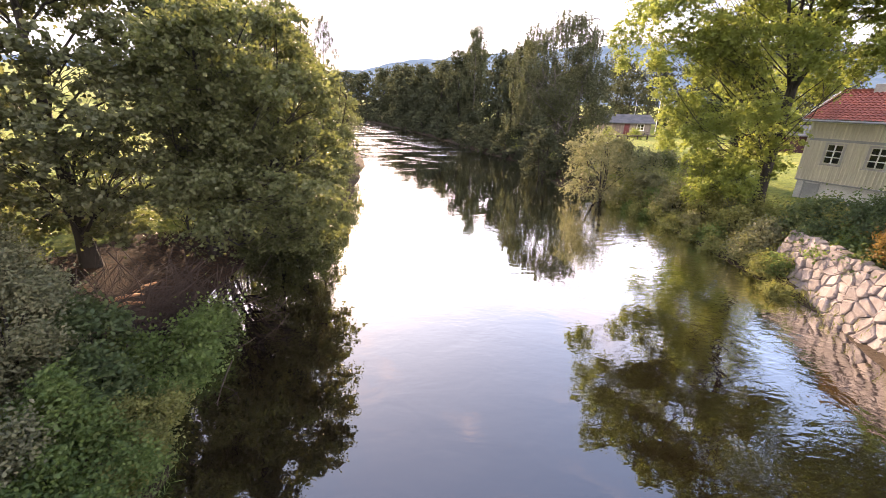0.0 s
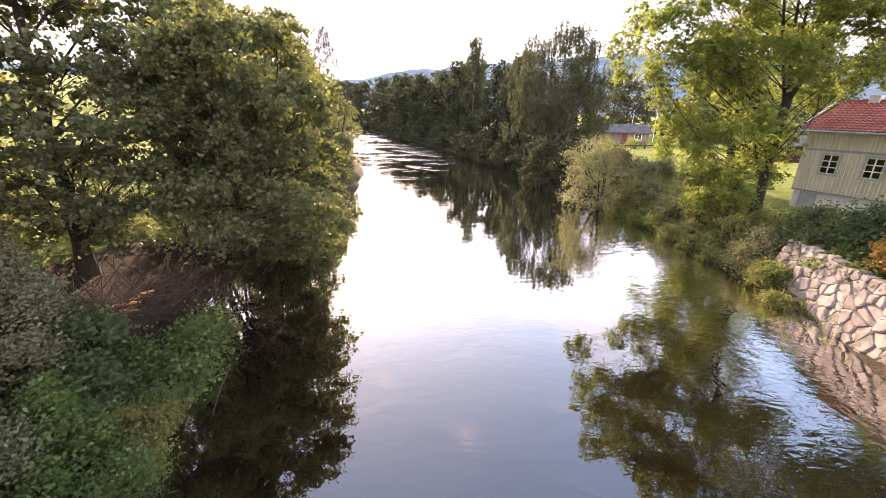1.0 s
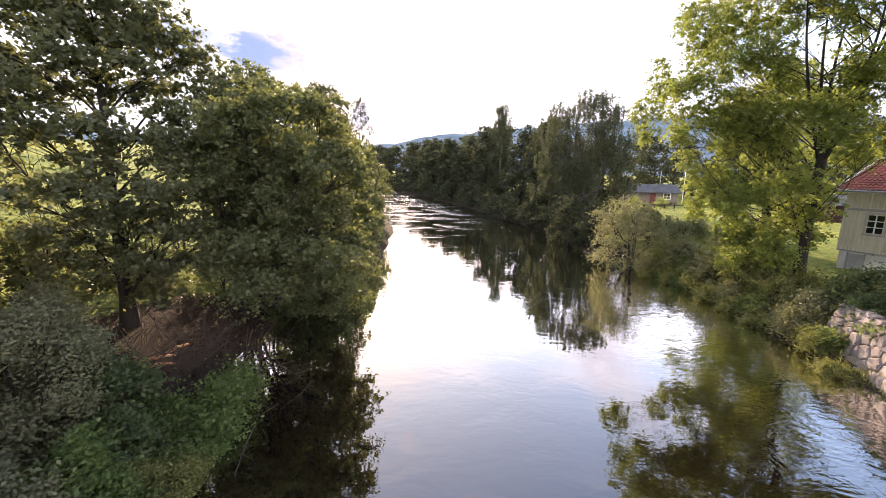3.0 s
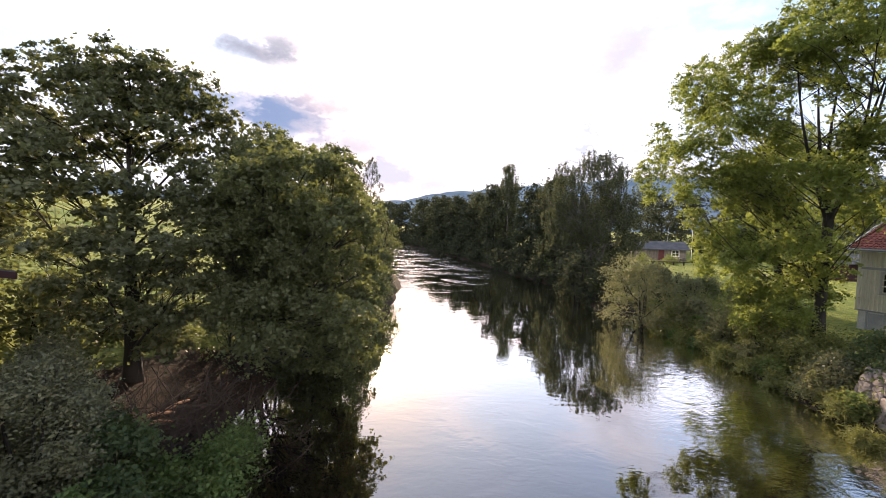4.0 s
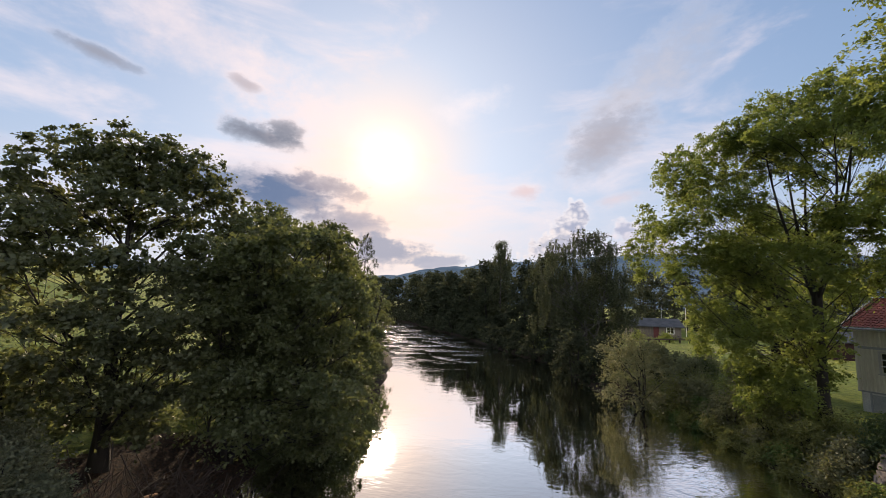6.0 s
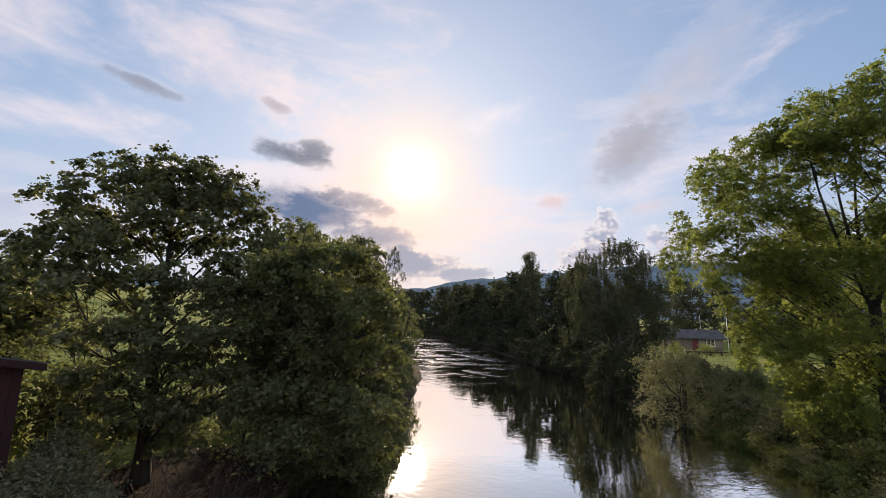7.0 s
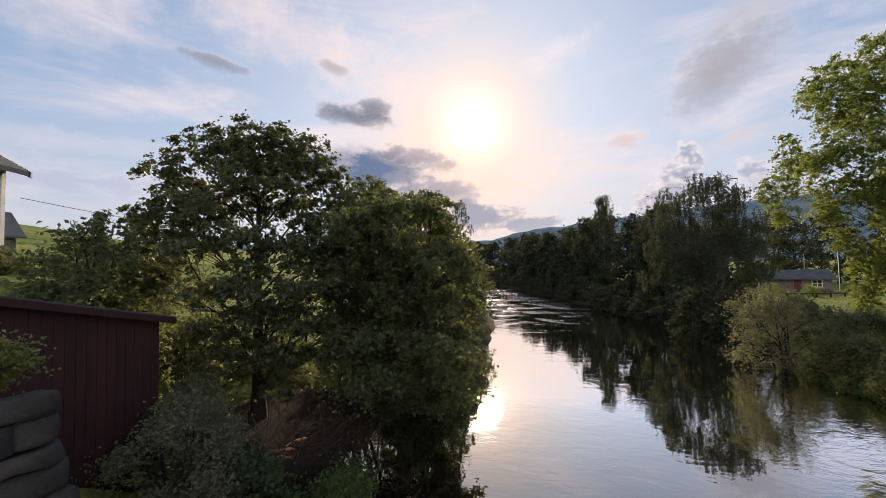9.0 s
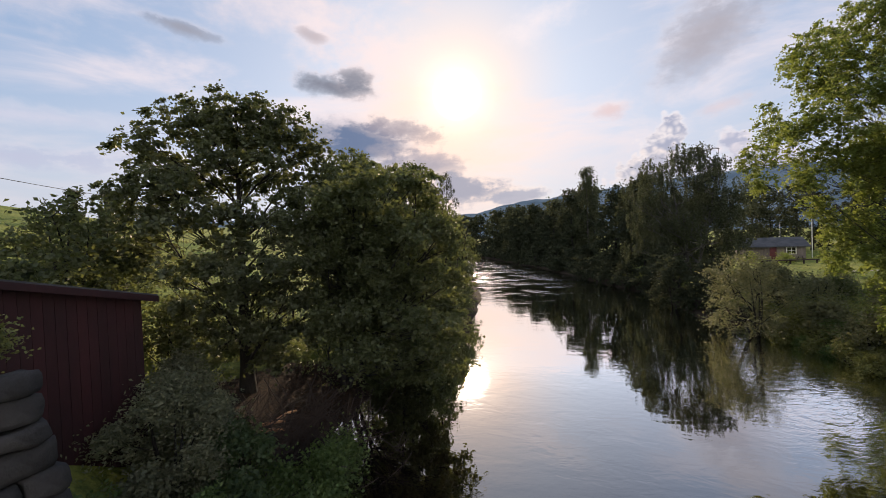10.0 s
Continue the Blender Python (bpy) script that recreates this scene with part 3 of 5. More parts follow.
def tree(kind, x, y, label, category, seed, trunk_r, top, blobs, clumps, per, spread, leaf, mat, bark=BARK, lean=(0.0, 0.0), fork=0.35, hang=0.0, stems=1, twigs=0.5, group="", up=0.6, dig=0.15, split=0.0, limbs=1.0, rise=0.35, opening=0.16):
    """A trunk with limbs to every bough, twigs to the leaf clumps, and a crown of single leaves."""
    rng = np.random.default_rng(seed)
    foot = Vector((x, y, ground_z(x, y) - dig))
    thing = holder(kind, Matrix.Translation(foot), label, category, group)
    wood = Tubes()
    lines = []
    if split:
        butt = curve_line((0, 0, 0), (lean[0] * 0.2, lean[1] * 0.2, split), rng, 7, 0.02)
        wood.add(butt, trunk_r * np.array([1.5, 1.1, 1.0, 0.96, 0.93, 0.92, 0.95]), 10)
    for s in range(stems):
        a = rng.uniform(0, 6.28) + s * 6.28 / stems
        out = 0.0 if stems == 1 else top * opening
        tip = np.array([lean[0] + out * math.cos(a), lean[1] + out * math.sin(a), top * rng.uniform(0.82, 0.95)])
        start = np.array([0.12 * math.cos(a) * (stems > 1), 0.12 * math.sin(a) * (stems > 1), 0.0])
        if split:
            start = butt[-1] + np.array([0.1 * math.cos(a), 0.1 * math.sin(a), -0.25])
        line = curve_line(start, tip, rng, 9, 0.03)
        k = trunk_r / math.sqrt(stems)
        rad = np.interp(np.linspace(0, 1, 9), [0, 0.06, 0.4, 1], [k * (1.1 if split else 1.45), k * 1.05, k * 0.72, k * 0.10])
        wood.add(line, rad, 9)
        lines.append(line)
    centres, facing_way = [], []
    vol = np.array([b[3] ** 2 * b[4] for b in blobs]) ** 0.75
    share = np.maximum(1, np.round(clumps * vol / vol.sum())).astype(int)
    for (bx, by, bz, br, bh), n in zip(blobs, share):
        line = lines[int(rng.integers(len(lines)))]
        want = max(top * fork * 0.5, bz - (rise + 0.5 * rng.random()) * (math.hypot(bx, by) + 0.6))
        if split and want < split:
            line = butt
        at = line[np.argmin(np.abs(line[:, 2] - want + 0.4 * rng.normal()))]
        limb = curve_line(at, (bx, by, bz - 0.6 * hang), rng, 6, 0.08, 0.06 * br)
        size = limbs * trunk_r * min(0.5, 0.16 + 0.07 * br)
        wood.add(limb, np.linspace(size, size * 0.28, 6), 6)
        way = rng.normal(size=(n, 3))
        way /= np.linalg.norm(way, axis=1, keepdims=True)
        r = rng.random((n, 1)) ** 0.45
        pts = np.array([bx, by, bz]) + way * r * np.array([br, br, bh])
        centres.append(pts)
        facing_way.append(way * 0.75 + np.array([0, 0, 0.35 + up]) + rng.normal(size=(n, 3)) * 0.35)
        for p in pts[rng.random(n) < twigs]:
            wood.add(curve_line(limb[int(rng.integers(2, 6))], p, rng, 4, 0.1, 0.05), np.linspace(size * 0.26, size * 0.06, 4), 4)
    centres = np.concatenate(centres)
    lie = np.concatenate(facing_way)
    lie = np.repeat(lie / np.linalg.norm(lie, axis=1, keepdims=True), per, 0)
    spots = np.repeat(centres, per, 0)
    n = len(spots)
    loose = np.repeat(rng.lognormal(-0.1, 0.3, len(centres)), per) * rng.lognormal(-0.05, 0.5, n)
    loose = np.minimum(loose, 1.7)
    off = np.clip(rng.normal(size=(n, 3)), -2.0, 2.0) * spread * loose[:, None]
    off -= 0.65 * lie * (off * lie).sum(1, keepdims=True)
    if hang:
        fall = np.abs(rng.normal(size=n)) * hang
        off[:, :2] *= np.exp(-fall / (hang * 1.2))[:, None] * 0.8
        off[:, 2] -= fall
    pts = spots + off
    keep = pts[:, 2] > 0.1
    quads = leaf_quads(pts[keep], leaf[0], leaf[1], rng, up, 0.7 if hang else 0.15, None if hang else lie[keep])
    attach(new("trunk", wood.mesh("trunk", bark)), thing)
    crown = attach(new("crown", quads_mesh("crown", quads, mat)), thing)
    tagged(crown, kind="stuff")
    return thing


def polar(az, dist):
    return dist * math.sin(radians(az)), dist * math.cos(radians(az))


def facing(az, el, dist, foot):
    """A place seen from the bridge in that direction, relative to a tree's foot."""
    x, y = polar(az, dist)
    return x - foot[0], y - foot[1], 7.0 + dist * math.tan(radians(el)) - ground_z(*foot)


def boughs(foot, rows):
    return [(*facing(a, e, d, foot), r, h) for a, e, d, r, h in rows]


def crown_fill(foot, azs, tops, lows, dist, depth, seed, size=1.4, flat=0.6, steps=(3.0, 3.2), drop=0.12, gap=(0, 0, 0), spikes=0.6, hollow=-0.24):
    """Boughs that fill a crown between an upper and a lower line, given as elevations over azimuth from the bridge.
    gap: a band of elevations in which the crown is thin, and how thin;
    hollow: where the crown opens into gaps."""
    rng = np.random.default_rng(seed)
    rows = []
    for az in np.arange(azs[0], azs[-1], steps[0]):
        lo, hi = np.interp(az, azs, lows), np.interp(az, azs, tops)
        for el in np.arange(lo, hi - 0.4 * steps[1], steps[1]):
            if rng.random() < (gap[2] if gap[0] < el < gap[1] and az > azs[0] + 4 else drop) and el < hi - 2 * steps[1]:
                continue
            if noise.noise((az * 0.21, el * 0.24, seed)) < hollow:
                continue
            r = size * rng.uniform(0.7, 1.3)
            shift = 0.55 * math.degrees(r / dist)
            a = az + rng.uniform(-0.5, 0.5) * steps[0]
            e = min(el + rng.uniform(0.0, 0.8) * steps[1], np.interp(a, azs, tops) - shift * flat)
            rows.append((a, e, dist + depth * rng.uniform(-1, 1), r, r * flat))
        if rng.random() < spikes:
            r = size * rng.uniform(0.28, 0.5)
            rows.append((az + rng.uniform(-0.5, 0.5) * steps[0], hi + math.degrees(r / dist) * rng.uniform(-0.2, 0.8), dist + 0.5 * depth * rng.uniform(-1, 1), r, r * 1.1))
    return boughs(foot, rows)


# the broad maple on the left bank: boughs as azimuth, elevation, distance, radius, half height
foot = (-12.2, 13.1)
tree("maple_tree", *foot, "broad dark green maple with a domed crown on the bank", "tree", 3, 0.24, 11.3, boughs(foot, [
    (-48, 15.0, 18, 1.6, 0.9), (-43, 16.4, 17.5, 1.7, 0.8), (-38.5, 15.6, 18, 1.6, 0.9), (-35.0, 12.6, 18.5, 1.4, 0.9), (-51.5, 11.6, 18, 1.3, 0.9), (-33.0, 8.8, 18.5, 1.2, 0.8),
    (-46, 11.6, 16.2, 1.0, 0.4), (-39.5, 11.4, 16.4, 1.0, 0.4), (-50, 8.0, 16.5, 1.5, 0.6), (-53, 6.2, 18, 1.4, 0.8), (-36, 6.6, 16.5, 1.3, 0.5), (-43, 8.0, 19, 1.2, 0.45), (-42.5, 12.6, 19, 1.3, 0.6), (-43.2, 10.4, 17.5, 1.0, 0.45), (-45.6, 13.4, 17, 1.1, 0.5), (-40.6, 13.6, 17.2, 1.1, 0.5), (-47.5, 9.6, 19.5, 1.2, 0.5), (-38.0, 9.0, 20, 1.2, 0.5)]) + boughs(foot, [
    (-51, 3.6, 16.5, 1.6, 0.5), (-40, 4.0, 15.5, 1.4, 0.45), (-45, 5.0, 15.2, 1.4, 0.45), (-33, 3.0, 18, 1.4, 0.6), (-53, 0.2, 18.5, 1.4, 0.7), (-47.5, 7.2, 18.5, 1.3, 0.5),
    (-40, -2.0, 15, 1.6, 0.5), (-48, -1.8, 15.5, 1.6, 0.5), (-34, -2.4, 17, 1.5, 0.5), (-44, 1.2, 15.5, 1.1, 0.4), (-36.5, 1.6, 16.0, 1.2, 0.4),
    (-38, -6, 15.5, 1.5, 0.5), (-47, -6, 16, 1.4, 0.5), (-42, -9.8, 16, 1.5, 0.5), (-36, -10.5, 16, 1.4, 0.5), (-49, -9.5, 16.5, 1.4, 0.5), (-40, -13.5, 17, 1.2, 0.5), (-33, -7, 18, 1.3, 0.6), (-46, -12, 20, 1.5, 0.6), (-43, -4.5, 15, 1.2, 0.4)]),
    1350, 42, 0.145, (0.15, 0.12), MAPLE, twigs=0.5, up=0.6, limbs=0.8, rise=0.5)

# alders along the left water's edge, the first one reaching far out over the river
LEFT_ROW = "trees along the water's edge"
foot = (-9.9, 16.6)
tree("alder_tree", *foot, "dense green alder reaching low over the water", "tree", 20, 0.2, 10.2, crown_fill(foot, [-33, -30, -26.5, -22, -19, -17, -15.4, -14.4], [7.0, 9.6, 11.0, 9.4, 9.0, 5.5, 2.0, -3.0], [-11, -13, -15.5, -18, -20.5, -20.5, -18, -8], 16.0, 2.4, 71, 1.0, 0.5, (2.4, 2.6), 0.2),
     1700, 34, 0.15, (0.14, 0.11), ALDER, stems=4, lean=(2.0, -0.6), twigs=0.4, group=LEFT_ROW, up=0.5)
for i, (x, y, r, z0, z1, n) in enumerate([(-10.9, 18.9, 2.8, 4.4, 10.4, 380), (-8.4, 20.6, 2.2, 1.6, 8.4, 280),
                                          (-9.8, 22.8, 2.8, 0.8, 10.3, 360), (-12.8, 25.0, 2.4, 6.4, 11.2, 170), (-10.4, 28.0, 2.7, 0.8, 11.0, 310), (-11.3, 34.5, 2.6, 0.8, 9.4, 260), (-12.2, 46.0, 2.7, 0.8, 8.4, 190), (-14.0, 54.0, 3.2, 0.8, 7.4, 160)]):
    rng = np.random.default_rng(42 + i)
    far = max(0, (y - 24) / 60)
    tree("alder_tree", x, y, "dense green alder leaning over the water", "tree", 22 + i, 0.16, z1, crown_blobs(rng, 20, r, z0, z1, "round" if i in (0, 2, 4, 5) else "column"), n * 7 // 4, 31, 0.17,
         (0.15 + 0.12 * far, 0.115 + 0.09 * far), ALDER, stems=3, lean=(0.6, -0.3), twigs=0.45, group=LEFT_ROW, up=0.5)

# the tall ash trees by the house
foot = (17.6, 22.7)
tree("ash_tree", *foot, "tall yellow-green ash with forked dark stems on the lawn", "tree", 7, 0.24, 18.6,
     crown_fill(foot, [22.2, 23.5, 25.5, 28.5, 30.5, 34, 37.5, 40.5, 46], [12.0, 16.0, 18.6, 20.4, 21.2, 22.8, 24.2, 24.5, 21.0], [5.0, 4.6, 4.0, -3.5, -10.0, -9.5, -6.0, 4.0, 6.0], 28.0, 3.2, 72, 1.15, 0.85, (2.2, 2.3), 0.16, (6.0, 13.0, 0.3), hollow=-0.34),
     4500, 36, 0.155, (0.155, 0.088), ASH, stems=6, split=6.6, lean=(0.6, 0.3), twigs=0.45, fork=0.3, up=0.3, rise=0.7, opening=0.12, limbs=0.5)
foot = (20.5, 15.5)
tree("ash_tree", *foot, "tall yellow-green ash with forked dark stems on the lawn", "tree", 8, 0.28, 20.0, boughs(foot, [
    (45.5, 25, 23, 2.0, 1.74), (44.2, 18.5, 23, 1.7, 1.45), (48, 29, 23.5, 2.2, 1.89), (45.6, 12, 23, 1.6, 1.16), (50, 22, 24, 2.3, 1.74), (53, 27, 25, 2.5, 2.03), (47.6, 6.5, 23, 1.9, 1.3)]) + boughs(foot, [
    (51, 14, 24, 2.2, 1.45), (56, 20, 26, 2.5, 2.03), (50.5, 7.5, 23, 2.2, 1.4), (57, 12, 26, 2.2, 1.45), (49.5, 3.0, 22, 1.8, 1.1), (52, 1.0, 21, 1.8, 1.2), (55, 5, 21, 2.2, 1.5), (59, 2, 21, 2.2, 1.4), (54, 11, 20, 2.0, 1.3), (51, 33, 24, 2.6, 2.0), (57, 31, 25, 2.8, 2.1), (62, 25, 26, 2.8, 2.1), (62, 15, 25, 2.6, 1.8), (67, 20, 25, 2.6, 1.9), (55, 37, 25, 2.4, 1.8), (53, -4, 20, 1.8, 1.3), (57, -5, 20, 2.0, 1.3), (61, -4, 20, 2.0, 1.3)]),
    1800, 34, 0.22, (0.19, 0.105), ASH, stems=3, split=5.0, twigs=0.4, fork=0.45, up=0.45, rise=0.5, opening=0.12, limbs=0.7)
tree("ash_tree", 22.3, 32.0, "tall yellow-green ash with forked dark stems on the lawn", "tree", 9, 0.34, 13.5, crown_blobs(np.random.default_rng(9), 15, 4.4, 4.5, 13.0), 380, 56, 0.30, (0.2, 0.12), ASH, stems=1, fork=0.4)

tree("ash_tree", 19.6, 8.6, "tall yellow-green ash with forked dark stems on the lawn", "tree", 10, 0.34, 16.5, crown_blobs(np.random.default_rng(12), 26, 6.2, 4.5, 17.0), 520, 30, 0.30, (0.28, 0.17), ASH, stems=3, split=4.0, fork=0.4, twigs=0.2)

# right bank: birches and mixed wood
BIRCH_LABEL = "drooping grey-green birch above the far bank"
foot = (14.4, 53.0)
tree("birch_tree", *foot, BIRCH_LABEL, "tree", 31, 0.28, 17.4, crown_fill(foot, [9.0, 10.2, 12.3, 14.6, 17, 19, 20.6], [6.0, 8.4, 10.6, 11.9, 10.9, 8.2, 5.4], [-3.0, -5.0, -5.6, -6.0, -5.0, -2.0, 2.5], 54.5, 3.2, 73, 1.6, 0.75, (1.5, 1.6), 0.1, spikes=0.2, hollow=-0.5),
     1600, 38, 0.27, (0.22, 0.11), BIRCH, PALE_BARK, hang=0.55, up=0.2, stems=2)
tree("birch_tree", 4.9, 81.5, BIRCH_LABEL, "tree", 32, 0.22, 17.6, crown_blobs(np.random.default_rng(32), 18, 3.2, 3.0, 17.4, "round"), 240, 70, 0.42, (0.26, 0.16), BIRCH, PALE_BARK, hang=0.8, up=0.2)
RIGHT_ROW = "wood along the far bank"
for i, (x, y, r, top, mat) in enumerate([(10.6, 60.0, 3.2, 13.6, FOREST), (18.0, 60.0, 3.0, 10.5, FOREST), (8.2, 68.0, 2.8, 12.5, FOREST), (2.6, 84.0, 3.4, 14.0, FOREST), (-1.0, 94.0, 3.4, 14.0, FOREST),
                                         (6.0, 88.0, 3.6, 15.0, FOREST), (-6.0, 106.0, 3.6, 14.5, FOREST), (-2.0, 110.0, 3.6, 15.5, BIRCH), (-11.5, 119.0, 3.8, 15.0, FOREST), (-15.0, 132.0, 4.0, 16.5, FOREST)] + [
                                         (-8.0, 128.0, 4.0, 16.0, FOREST), (-22.0, 150.0, 4.2, 16.5, FOREST), (-31.0, 163.0, 4.5, 17.0, FOREST), (-42.0, 182.0, 4.5, 17.5, FOREST), (-26.0, 172.0, 4.5, 18.0, BIRCH),
                                         (-58.0, 212.0, 5.0, 19.0, FOREST), (-66.0, 228.0, 5.0, 20.0, FOREST), (-16.0, 150.0, 4.5, 17.0, FOREST), (12.0, 74.0, 3.5, 12.5, FOREST),
                                         (-10.0, 112.5, 3.4, 11.0, FOREST), (-18.0, 140.0, 3.6, 13.0, FOREST), (-3.5, 101.0, 3.2, 12.0, FOREST), (-13.0, 141.0, 4.2, 17.5, FOREST), (-36.0, 170.0, 4.5, 16.0, FOREST), (3.5, 98.0, 3.6, 14.5, FOREST), (-49.0, 196.0, 4.8, 18.0, FOREST), (0.0, 118.0, 4.0, 15.0, FOREST)]):
    rng = np.random.default_rng(60 + i)
    s = y / 100
    top *= 0.95 if y < 90 else 0.88
    tree("wood_tree", x, y, "dark green broadleaf tree in the riverside wood", "tree", 60 + i, 0.22, top, crown_blobs(rng, 18, r * 1.18, 0.8, top, "round" if i % 3 else "column"), 160 if y < 125 else 110, 30, 0.62, (0.30 + 0.25 * s, 0.21 + 0.18 * s), mat, group=RIGHT_ROW, twigs=0.15, up=0.7)
for i, (x, y, r, top) in enumerate([(28, 118, 5, 14), (37, 121, 5.5, 15), (46, 116, 5.5, 15.5), (55, 119, 5.5, 15), (64, 112, 5.5, 15.5), (34, 128, 5, 14), (50, 129, 5, 15), (73, 108, 5.5, 14), (84, 104, 5.5, 15), (22, 108, 4, 12.5), (40, 96, 4.5, 12), (48, 98, 4.5, 13), (57, 96, 4.5, 12.5), (66, 94, 5, 13.5), (54, 74, 4.5, 12.5), (62, 71, 5, 14), (69, 64, 5, 13.5), (76, 57, 5, 14), (50, 84, 4.5, 12)]):
    rng = np.random.default_rng(90 + i)
    tree("wood_tree", x, y, "dark green broadleaf tree in the wood behind the cabin", "tree", 90 + i, 0.25, top, crown_blobs(rng, 12, r, 1.0, top, "round"), 85, 34, 0.6, (0.50, 0.36), FOREST, group="wood behind the cabin", twigs=0.1, up=0.7)

# shrubs on the right bank
def shrub(kind, x, y, label, seed, r, top, mat, clumps, per, leaf, group="", lean=(0, 0), stems=4, hang=0.0, z0=0.2, spread=0.26, bark=BARK, tr=0.10, shape="round", dig=0.15):
    rng = np.random.default_rng(seed)
    blobs = [(bx + lean[0] * bz / top, by + lean[1] * bz / top, bz, br, bh) for bx, by, bz, br, bh in crown_blobs(rng, 12, r, z0, top * 0.93, shape)]
    return tree(kind, x, y, label, "shrub", seed, tr, top, blobs, clumps, per, spread, leaf, mat, bark, stems=stems, hang=hang, lean=lean, group=group, twigs=0.25, up=0.6, fork=0.1, dig=dig)


shrub("willow_shrub", 11.8, 31.0, "loose olive willow on leaning stems at the water", 110, 3.1, 5.5, WILLOW, 190, 58, (0.17, 0.07), lean=(-0.9, -0.5), z0=0.6, tr=0.18, spread=0.34)
for i, (x, y, r, top, mat) in enumerate([(9.6, 41.5, 1.9, 4.8, FOREST), (11.6, 38.5, 1.8, 4.2, FOREST), (10.6, 50.0, 2.2, 5.0, FOREST), (14.6, 35.5, 1.6, 3.0, WILLOW), (14.6, 29.0, 1.1, 1.8, WILLOW),
                                         (6.6, 62.5, 2.0, 4.0, FOREST), (4.0, 73.0, 2.0, 4.2, FOREST), (0.5, 82.5, 2.2, 4.5, FOREST), (-5.6, 97.0, 2.6, 5.0, FOREST), (-13.0, 114.0, 3.0, 6.0, FOREST), (-24.0, 143.0, 3.5, 6.0, FOREST)]):
    shrub("bank_shrub", x, y, "dull green shrub on the far bank", 120 + i, r, top, mat, 90, 52, (0.16 + y * 0.002, 0.10 + y * 0.0016), group="shrubs along the bank")
for i, (x, y, r, top, mat) in enumerate([(14.7, 25.6, 1.2, 2.1, WILLOW), (15.1, 23.2, 1.1, 1.8, DRYHERB), (15.3, 20.8, 1.1, 1.7, DRYHERB), (15.2, 18.6, 1.0, 1.5, SALLOW), (16.6, 27.0, 1.0, 1.4, WILLOW), (17.6, 24.6, 1.0, 1.4, HERB)]):
    shrub("low_shrub", x, y, "low olive shrub on the grassy bank", 440 + i, r, top, mat, 70, 60, (0.14, 0.07), group="low shrubs below the ash", z0=0.1)
rng = np.random.default_rng(77)
for i in range(34):
    y = 16.4 + 0.46 * i
    edge = np.interp(y, RIVER[:, 1], RIVER[:, 0]) + np.interp(y, RIVER[:, 1], RIVER[:, 2])
    x = edge + (0.1, 1.3, 0.5, 2.2)[i % 4] + rng.uniform(-0.2, 0.3)
    r = rng.uniform(0.45, 0.85)
    shrub("bank_clump", x, y, "waist-high clump of olive herbs on the bank", 1000 + i, r, r * rng.uniform(1.1, 1.7), (WILLOW, DRYHERB, SALLOW, DRYHERB, HERB)[int(rng.integers(5))], int(55 * r) + 18, 30, (0.155, 0.062), group="herb clumps on the grassy bank", z0=0.05, spread=0.15, stems=3, tr=0.03)
for i, (x, y, r, top) in enumerate([(16.6, 33.4, 1.3, 1.9), (18.4, 35.2, 1.4, 1.8), (17.4, 37.6, 1.5, 2.0), (20.2, 38.4, 1.4, 1.7), (22.2, 36.2, 1.2, 1.5), (19.6, 32.6, 1.2, 1.6), (16.2, 40.5, 1.5, 2.2), (24.2, 39.6, 1.2, 1.4)]):
    shrub("meadow_shrub", x, y, "dull green shrub between the bank and the lawn", 640 + i, r, top, (WILLOW, ALDER, WILLOW)[i % 3], 55, 44, (0.16, 0.09), group="shrubs beside the lawn", z0=0.1)
for i, (x, y, r, top) in enumerate([(24.0, 45.5, 0.9, 1.3), (27.5, 52.0, 1.0, 1.4), (30.6, 69.0, 1.2, 1.6), (26.8, 71.0, 1.3, 1.7)]):
    shrub("lawn_shrub", x, y, "low rounded shrub on the lawn", 140 + i, r, top, ASH, 50, 50, (0.13, 0.08), group="shrubs on the lawn")
shrub("garden_shrub", 17.0, 14.6, "dark green shrub behind the stone wall", 150, 1.8, 1.9, HAZEL, 200, 70, (0.13, 0.085))
shrub("garden_shrub", 16.8, 17.6, "dark green shrub behind the stone wall", 151, 1.6, 1.7, HAZEL, 180, 70, (0.13, 0.085))
for i, (x, y) in enumerate([(15.5, 16.2), (15.2, 14.9), (14.9, 13.4), (14.5, 10.6), (14.0, 8.4)]):
    shrub("garden_shrub", x, y, "leafy green shrub along the top of the stone wall", 460 + i, 0.75, 0.95, (HAZEL, HERB)[i % 2], 50, 46, (0.15, 0.09), group="shrubs along the wall", z0=0.1, spread=0.2, stems=3, tr=0.04)
shrub("autumn_shrub", 15.3, 12.7, "reddish-brown autumn shrub behind the stone wall", 152, 0.95, 1.3, AUTUMN, 110, 60, (0.10, 0.055), spread=0.18)
shrub("grass_tussock", 13.35, 14.9, "yellow-green tussock at the end of the stone wall", 156, 0.45, 0.7, DRYHERB, 40, 60, (0.26, 0.03), z0=0.1, spread=0.2, stems=3, tr=0.02)
shrub("grass_tussock", 14.0, 16.6, "yellow-green tussock at the end of the stone wall", 157, 0.6, 0.9, DRYHERB, 80, 50, (0.13, 0.05), z0=0.1, spread=0.2, stems=3, tr=0.02)
